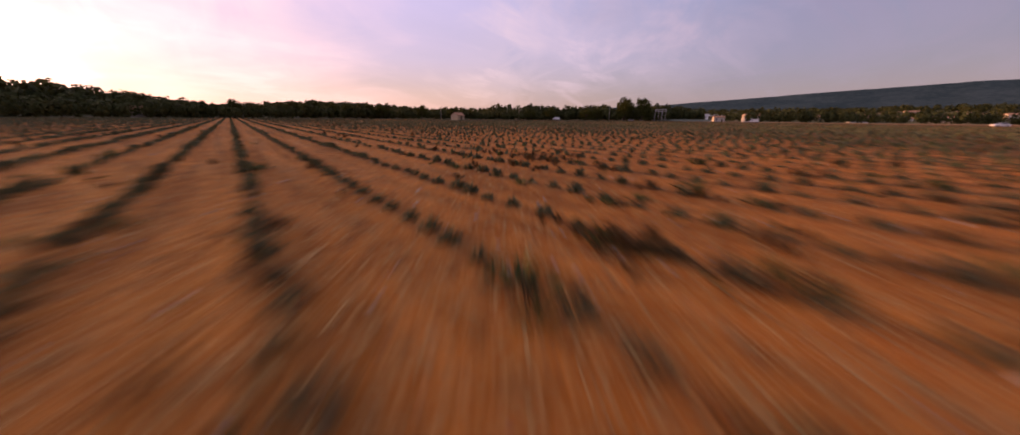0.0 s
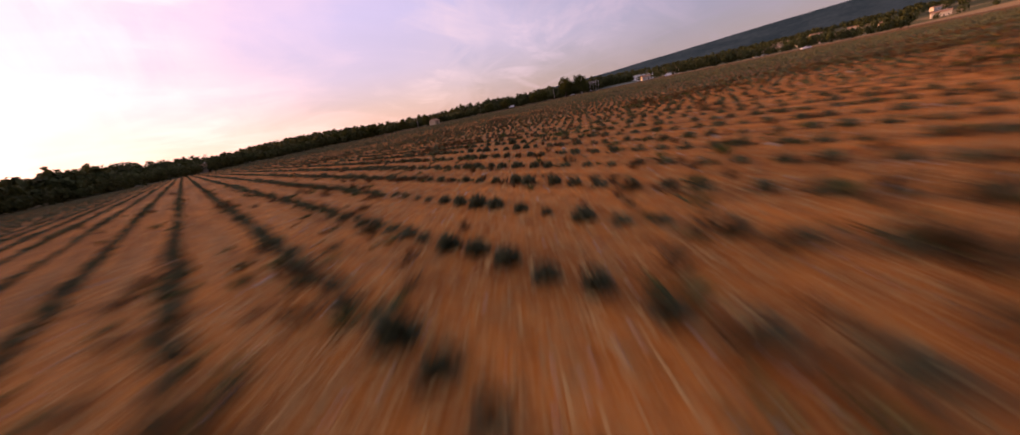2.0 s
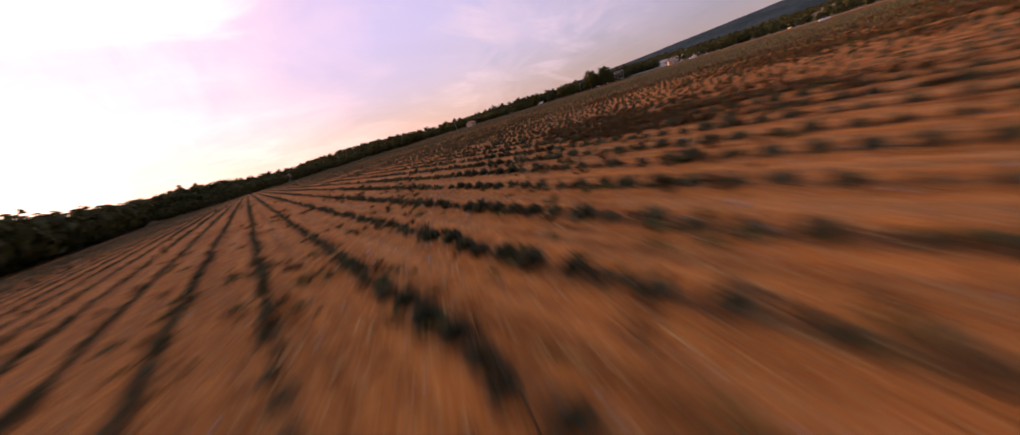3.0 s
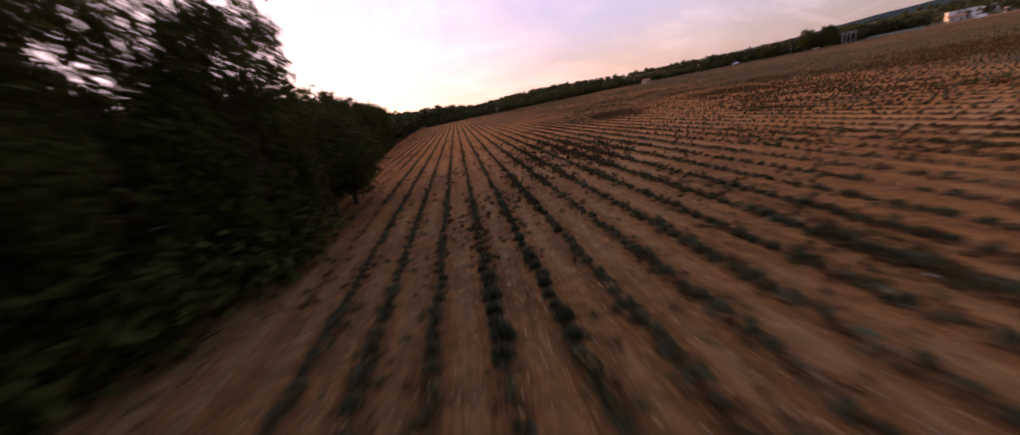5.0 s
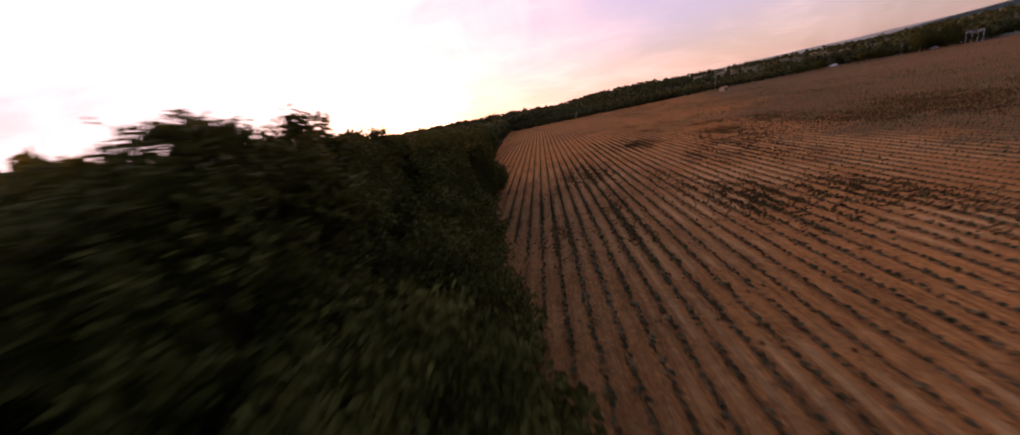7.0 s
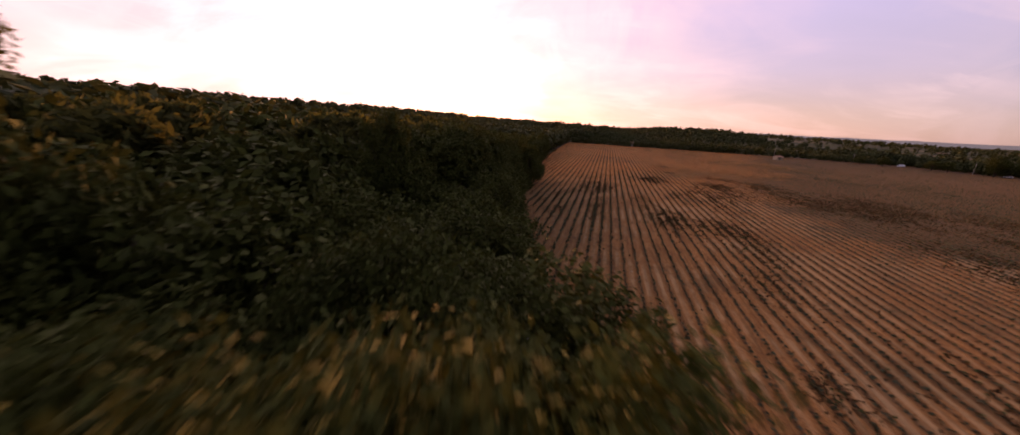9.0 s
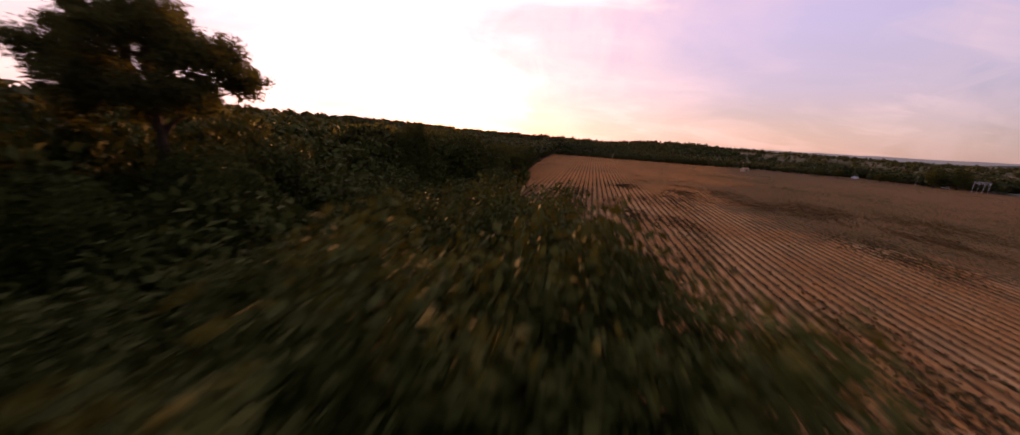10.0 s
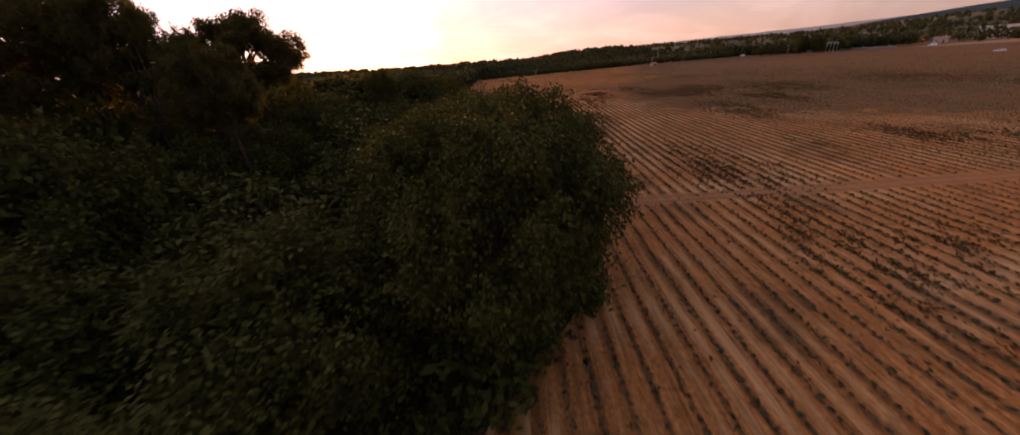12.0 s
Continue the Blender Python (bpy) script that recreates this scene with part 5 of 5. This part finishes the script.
def car(x, y, turn, mat, label, van=False):
    c = thing("van" if van else "car", x, y, turn, label, "van" if van else "car", "vehicles on the road")
    c.location.z += 0.02
    if van:
        prof = [(-2.4, 0.35), (2.35, 0.35), (2.45, 0.9), (2.1, 1.15), (1.35, 1.95), (1.0, 2.1), (-2.3, 2.1), (-2.45, 1.9)]
        glass = [(1.02, 1.25), (1.85, 1.25), (1.28, 1.88), (1.02, 1.92)]
        wd, axle = 0.92, (-1.55, 1.55)
    else:
        prof = [(-2.1, 0.32), (2.1, 0.32), (2.15, 0.75), (1.1, 0.92), (0.5, 1.38), (-1.1, 1.42), (-1.8, 1.0), (-2.15, 0.9)]
        glass = [(-1.45, 0.98), (0.85, 0.98), (0.42, 1.33), (-1.02, 1.36)]
        wd, axle = 0.86, (-1.3, 1.3)
    part("body", prism(prof, -wd, wd, 0.06), mat, c, smooth=False)
    for side in (-1, 1):
        y0, y1 = (-wd - 0.006, -wd + 0.01) if side < 0 else (wd - 0.01, wd + 0.006)
        part("side_window", prism(glass, y0, y1), MAT_PANE, c)
        for a in axle:
            wheel(c, a, side * (wd - 0.08))
        part("headlight", box(prof[2][0] - 0.09, prof[2][0] + 0.01, side * 0.62 - 0.14, side * 0.62 + 0.14, 0.62, 0.76, 0.02), MAT_WHITE, c)
    lo, hi = ((2.12, 1.17), (1.38, 1.93)) if van else ((1.08, 0.95), (0.53, 1.36))
    ws = bmesh.new()
    q = [ws.verts.new(p) for p in ((lo[0] + 0.03, -wd * 0.82, lo[1] + 0.02), (lo[0] + 0.03, wd * 0.82, lo[1] + 0.02), (hi[0] + 0.03, wd * 0.76, hi[1] + 0.02), (hi[0] + 0.03, -wd * 0.76, hi[1] + 0.02))]
    ws.faces.new(q)
    ext = bmesh.ops.extrude_face_region(ws, geom=list(ws.faces))
    bmesh.ops.translate(ws, verts=[v for v in ext["geom"] if isinstance(v, bmesh.types.BMVert)], vec=(-0.04, 0, -0.03))
    bmesh.ops.recalc_face_normals(ws, faces=ws.faces)
    part("windscreen", ws, MAT_PANE, c)


def country_road():
    """A narrow asphalt road along the field's north-east side."""
    pts2 = [(120, 206), (165, 201), (206, 180), (242, 135), (277, 89), (347, -5), (420, -102), (520, -235)]
    bm = bmesh.new()
    prev = None
    for i, (x, y) in enumerate(pts2):
        a = pts2[min(i + 1, len(pts2) - 1)]
        b = pts2[max(i - 1, 0)]
        d = Vector((a[0] - b[0], a[1] - b[1])).normalized()
        nrm = Vector((-d.y, d.x)) * 2.6
        row = [bm.verts.new((x + nrm.x * k, y + nrm.y * k, float(ground_z(x, y)) + 0.03)) for k in (-1, 0, 1)]
        if prev:
            for k in range(2):
                bm.faces.new((prev[k], prev[k + 1], row[k + 1], row[k]))
        prev = row
    me = bpy.data.meshes.new("road")
    bm.to_mesh(me)
    me.materials.append(MAT_ASPHALT)
    tagged(new("road", me), "narrow grey asphalt country road past the field", "road", kind="structure")


def tarp_stall(x, y, turn, w, label, mat):
    t = thing("market_stall", x, y, turn, label, "stall", "stalls in the yard")
    for sx in (-1, 1):
        for sy in (-1, 1):
            part("post", cylinder(0.05, 0.05, (sx * w / 2, sy * 1.6, 0), (sx * w / 2, sy * 1.6, 2.3), 8), MAT_STEEL, t)
    part("canopy", gabled_roof(w, 3.2, 2.3, 3.1, 0.2, 0.05), mat, t)
    part("counter", box(-w / 2 + 0.2, w / 2 - 0.2, -1.3, -0.7, 0, 0.95, 0.02), MAT_DARKWOOD, t)


def net_fence():
    f = thing("netting_fence", 262.0, 132.0, -53, "long pale green netting fence on posts", "fence")
    for i in range(10):
        part("post", cylinder(0.05, 0.05, (-18 + 4 * i, 0, 0), (-18 + 4 * i, 0, 1.7), 8), MAT_STEEL, f)
    for i in range(9):
        part("panel", box(-17.92 + 4 * i, -14.08 + 4 * i, -0.02, 0.02, 0.15, 1.55), MAT_FENCE, f)


stone_cabin()
house(325, 134, -52, 8, 6.5, 3.4, "white rendered house with a low tiled roof", 1)
house(357, 121, -52, 11.5, 7, 5.2, "long white two-storey house with a row of windows", 2)
house(196, 236, -30, 12, 8, 3.6, "pale stone farmhouse half hidden by the hedge", 1, MAT_OCHRE)
house(-25, 187, 8, 6.5, 5, 2.9, "pale house among the dark pines", 1)
house(470, 70, -60, 13, 9, 4.4, "pale house with a tiled roof among trees", 1)
house(520, 20, -75, 15, 9, 4.6, "cream house with a tiled roof among trees", 1)
house(600, 120, -60, 16, 9, 5.0, "cream house with a tiled roof among trees", 1)
for i, (x, y) in enumerate(HILL_HOUSES[3:]):
    house(x, y, -60 - 9 * (i % 4), 11 + 2 * (i % 3), 8, 3.4 + 1.2 * (i % 2), "small pale house with a tiled roof on the wooded slope", 1)
house(468, 212, -50, 34, 14, 8.0, "long white flat-roofed building with two rows of windows", 2, MAT_WHITE, True)
post_frame()
net_fence()
for x, y, h in ((118, 200, 7.5), (160, 197, 7.5), (216, 163, 8.0), (222, 156, 8.0), (100, 197, 7.0)):
    pole(x, y, h)
car(273.5, 90.5, 127, MAT_WHITE, "white delivery van driving on the country road", True)
car(208.0, -5.0, 127, MAT_WHITE, "white car standing on the field track")
car(190.0, 190.5, 150, MAT_WHITE, "white van parked beside the road", True)
car(228.0, 153.0, 130, MAT_WHITE, "white car parked beside the road")
for i, (x, y) in enumerate(((256, 163), (263, 160), (270, 162), (278, 158), (286, 161), (294, 158))):
    car(x, y, 40 + 11 * i, MAT_SILVER if i % 2 else MAT_WHITE, "grey car parked in the yard" if i % 2 else "white car parked in the yard")
for i, (x, y, w) in enumerate(((322, 173, 7), (332, 170, 6), (342, 169, 7))):
    tarp_stall(x, y, -52, w, "red canopy stall on steel posts in the yard", MAT_RED)
country_road()


def poplar_group():
    for i, (x, y, h) in enumerate(((219, 152, 15.8), (228, 144.5, 15.8), (224, 157, 13.5))):
        plant_tree("oak_edge%d" % i, x, y, h, i * 2.1, 6.0, label="tall bushy green tree standing beside the road")


poplar_group()


def bare_shrub(x, y, h, seed):
    """A leafless shrub: forking grey stems."""
    r = np.random.default_rng(seed)
    s = thing("bare_shrub", x, y, float(r.uniform(0, 360)), "leafless grey shrub with thin forking stems", "shrub", "bare shrubs")
    for i in range(7):
        vs, fs = [], []
        a = r.uniform(0, 6.28)
        d = np.array([math.cos(a) * 0.35, math.sin(a) * 0.35, 1.0])
        p0 = np.array([math.cos(a) * 0.15, math.sin(a) * 0.15, -0.1])
        p1 = p0 + d * h * 0.4 + r.normal(0, 0.15, 3)
        p2 = p1 + d * h * 0.4 + r.normal(0, 0.3, 3)
        tube(vs, fs, [p0, p1, p2], [0.06, 0.04, 0.015], 6)
        for k in range(7):
            st = p1 + (p2 - p1) * r.uniform(-0.4, 0.9)
            e = st + (d + r.normal(0, 0.45, 3)) * h * r.uniform(0.14, 0.3)
            tube(vs, fs, [st, (st + e) / 2 + r.normal(0, 0.06, 3), e], [0.022, 0.014, 0.006], 5)
        me = mesh_from("stem", vs, fs, [MAT_LIGHTPOLE], smooth=True)
        ob = new("stem", me)
        ob.parent = s


for i, (x, y, h) in enumerate(((-50.5, -170.5, 9.0), (-52.0, -168.0, 8.5), (-53.5, -171.5, 9.0))):
    bare_shrub(x, y, h, 70 + i)


# single trees that stand up over the hedge row
for i, (az, dist, top, reach, kind) in enumerate(((0.5, 186, 8.2, 2.6, "oak_mid0"), (2.3, 184, 6.6, 1.1, "spire_near"), (6.7, 192, 7.6, 3.8, "oak_mid1"), (9.2, 190, 8.9, 3.5, "oak_mid2"),
                                                  (11.8, 194, 7.6, 2.6, "oak_mid0"), (13.6, 193, 7.2, 2.6, "oak_mid1"), (16.2, 198, 7.6, 3.4, "oak_mid2"), (18.2, 198, 7.4, 3.0, "oak_mid0"),
                                                  (19.0, 200, 8.2, 1.2, "spire_near"), (24.0, 205, 7.4, 3.2, "oak_mid1"), (28.5, 208, 6.8, 3.4, "oak_mid2"), (41.0, 236, 7.6, 3.6, "oak_mid0"),
                                                  (44.0, 240, 7.8, 4.0, "oak_mid1"), (49.5, 252, 8.6, 4.4, "oak_mid2"), (51.2, 255, 8.8, 4.0, "oak_mid0"))):
    a = radians(az)
    plant_tree(kind, dist * math.sin(a), dist * math.cos(a), top, i * 1.9, reach,
               label="dark rounded tree standing up from the far hedge" if kind < "p" else "slender conical tree standing up from the far hedge")
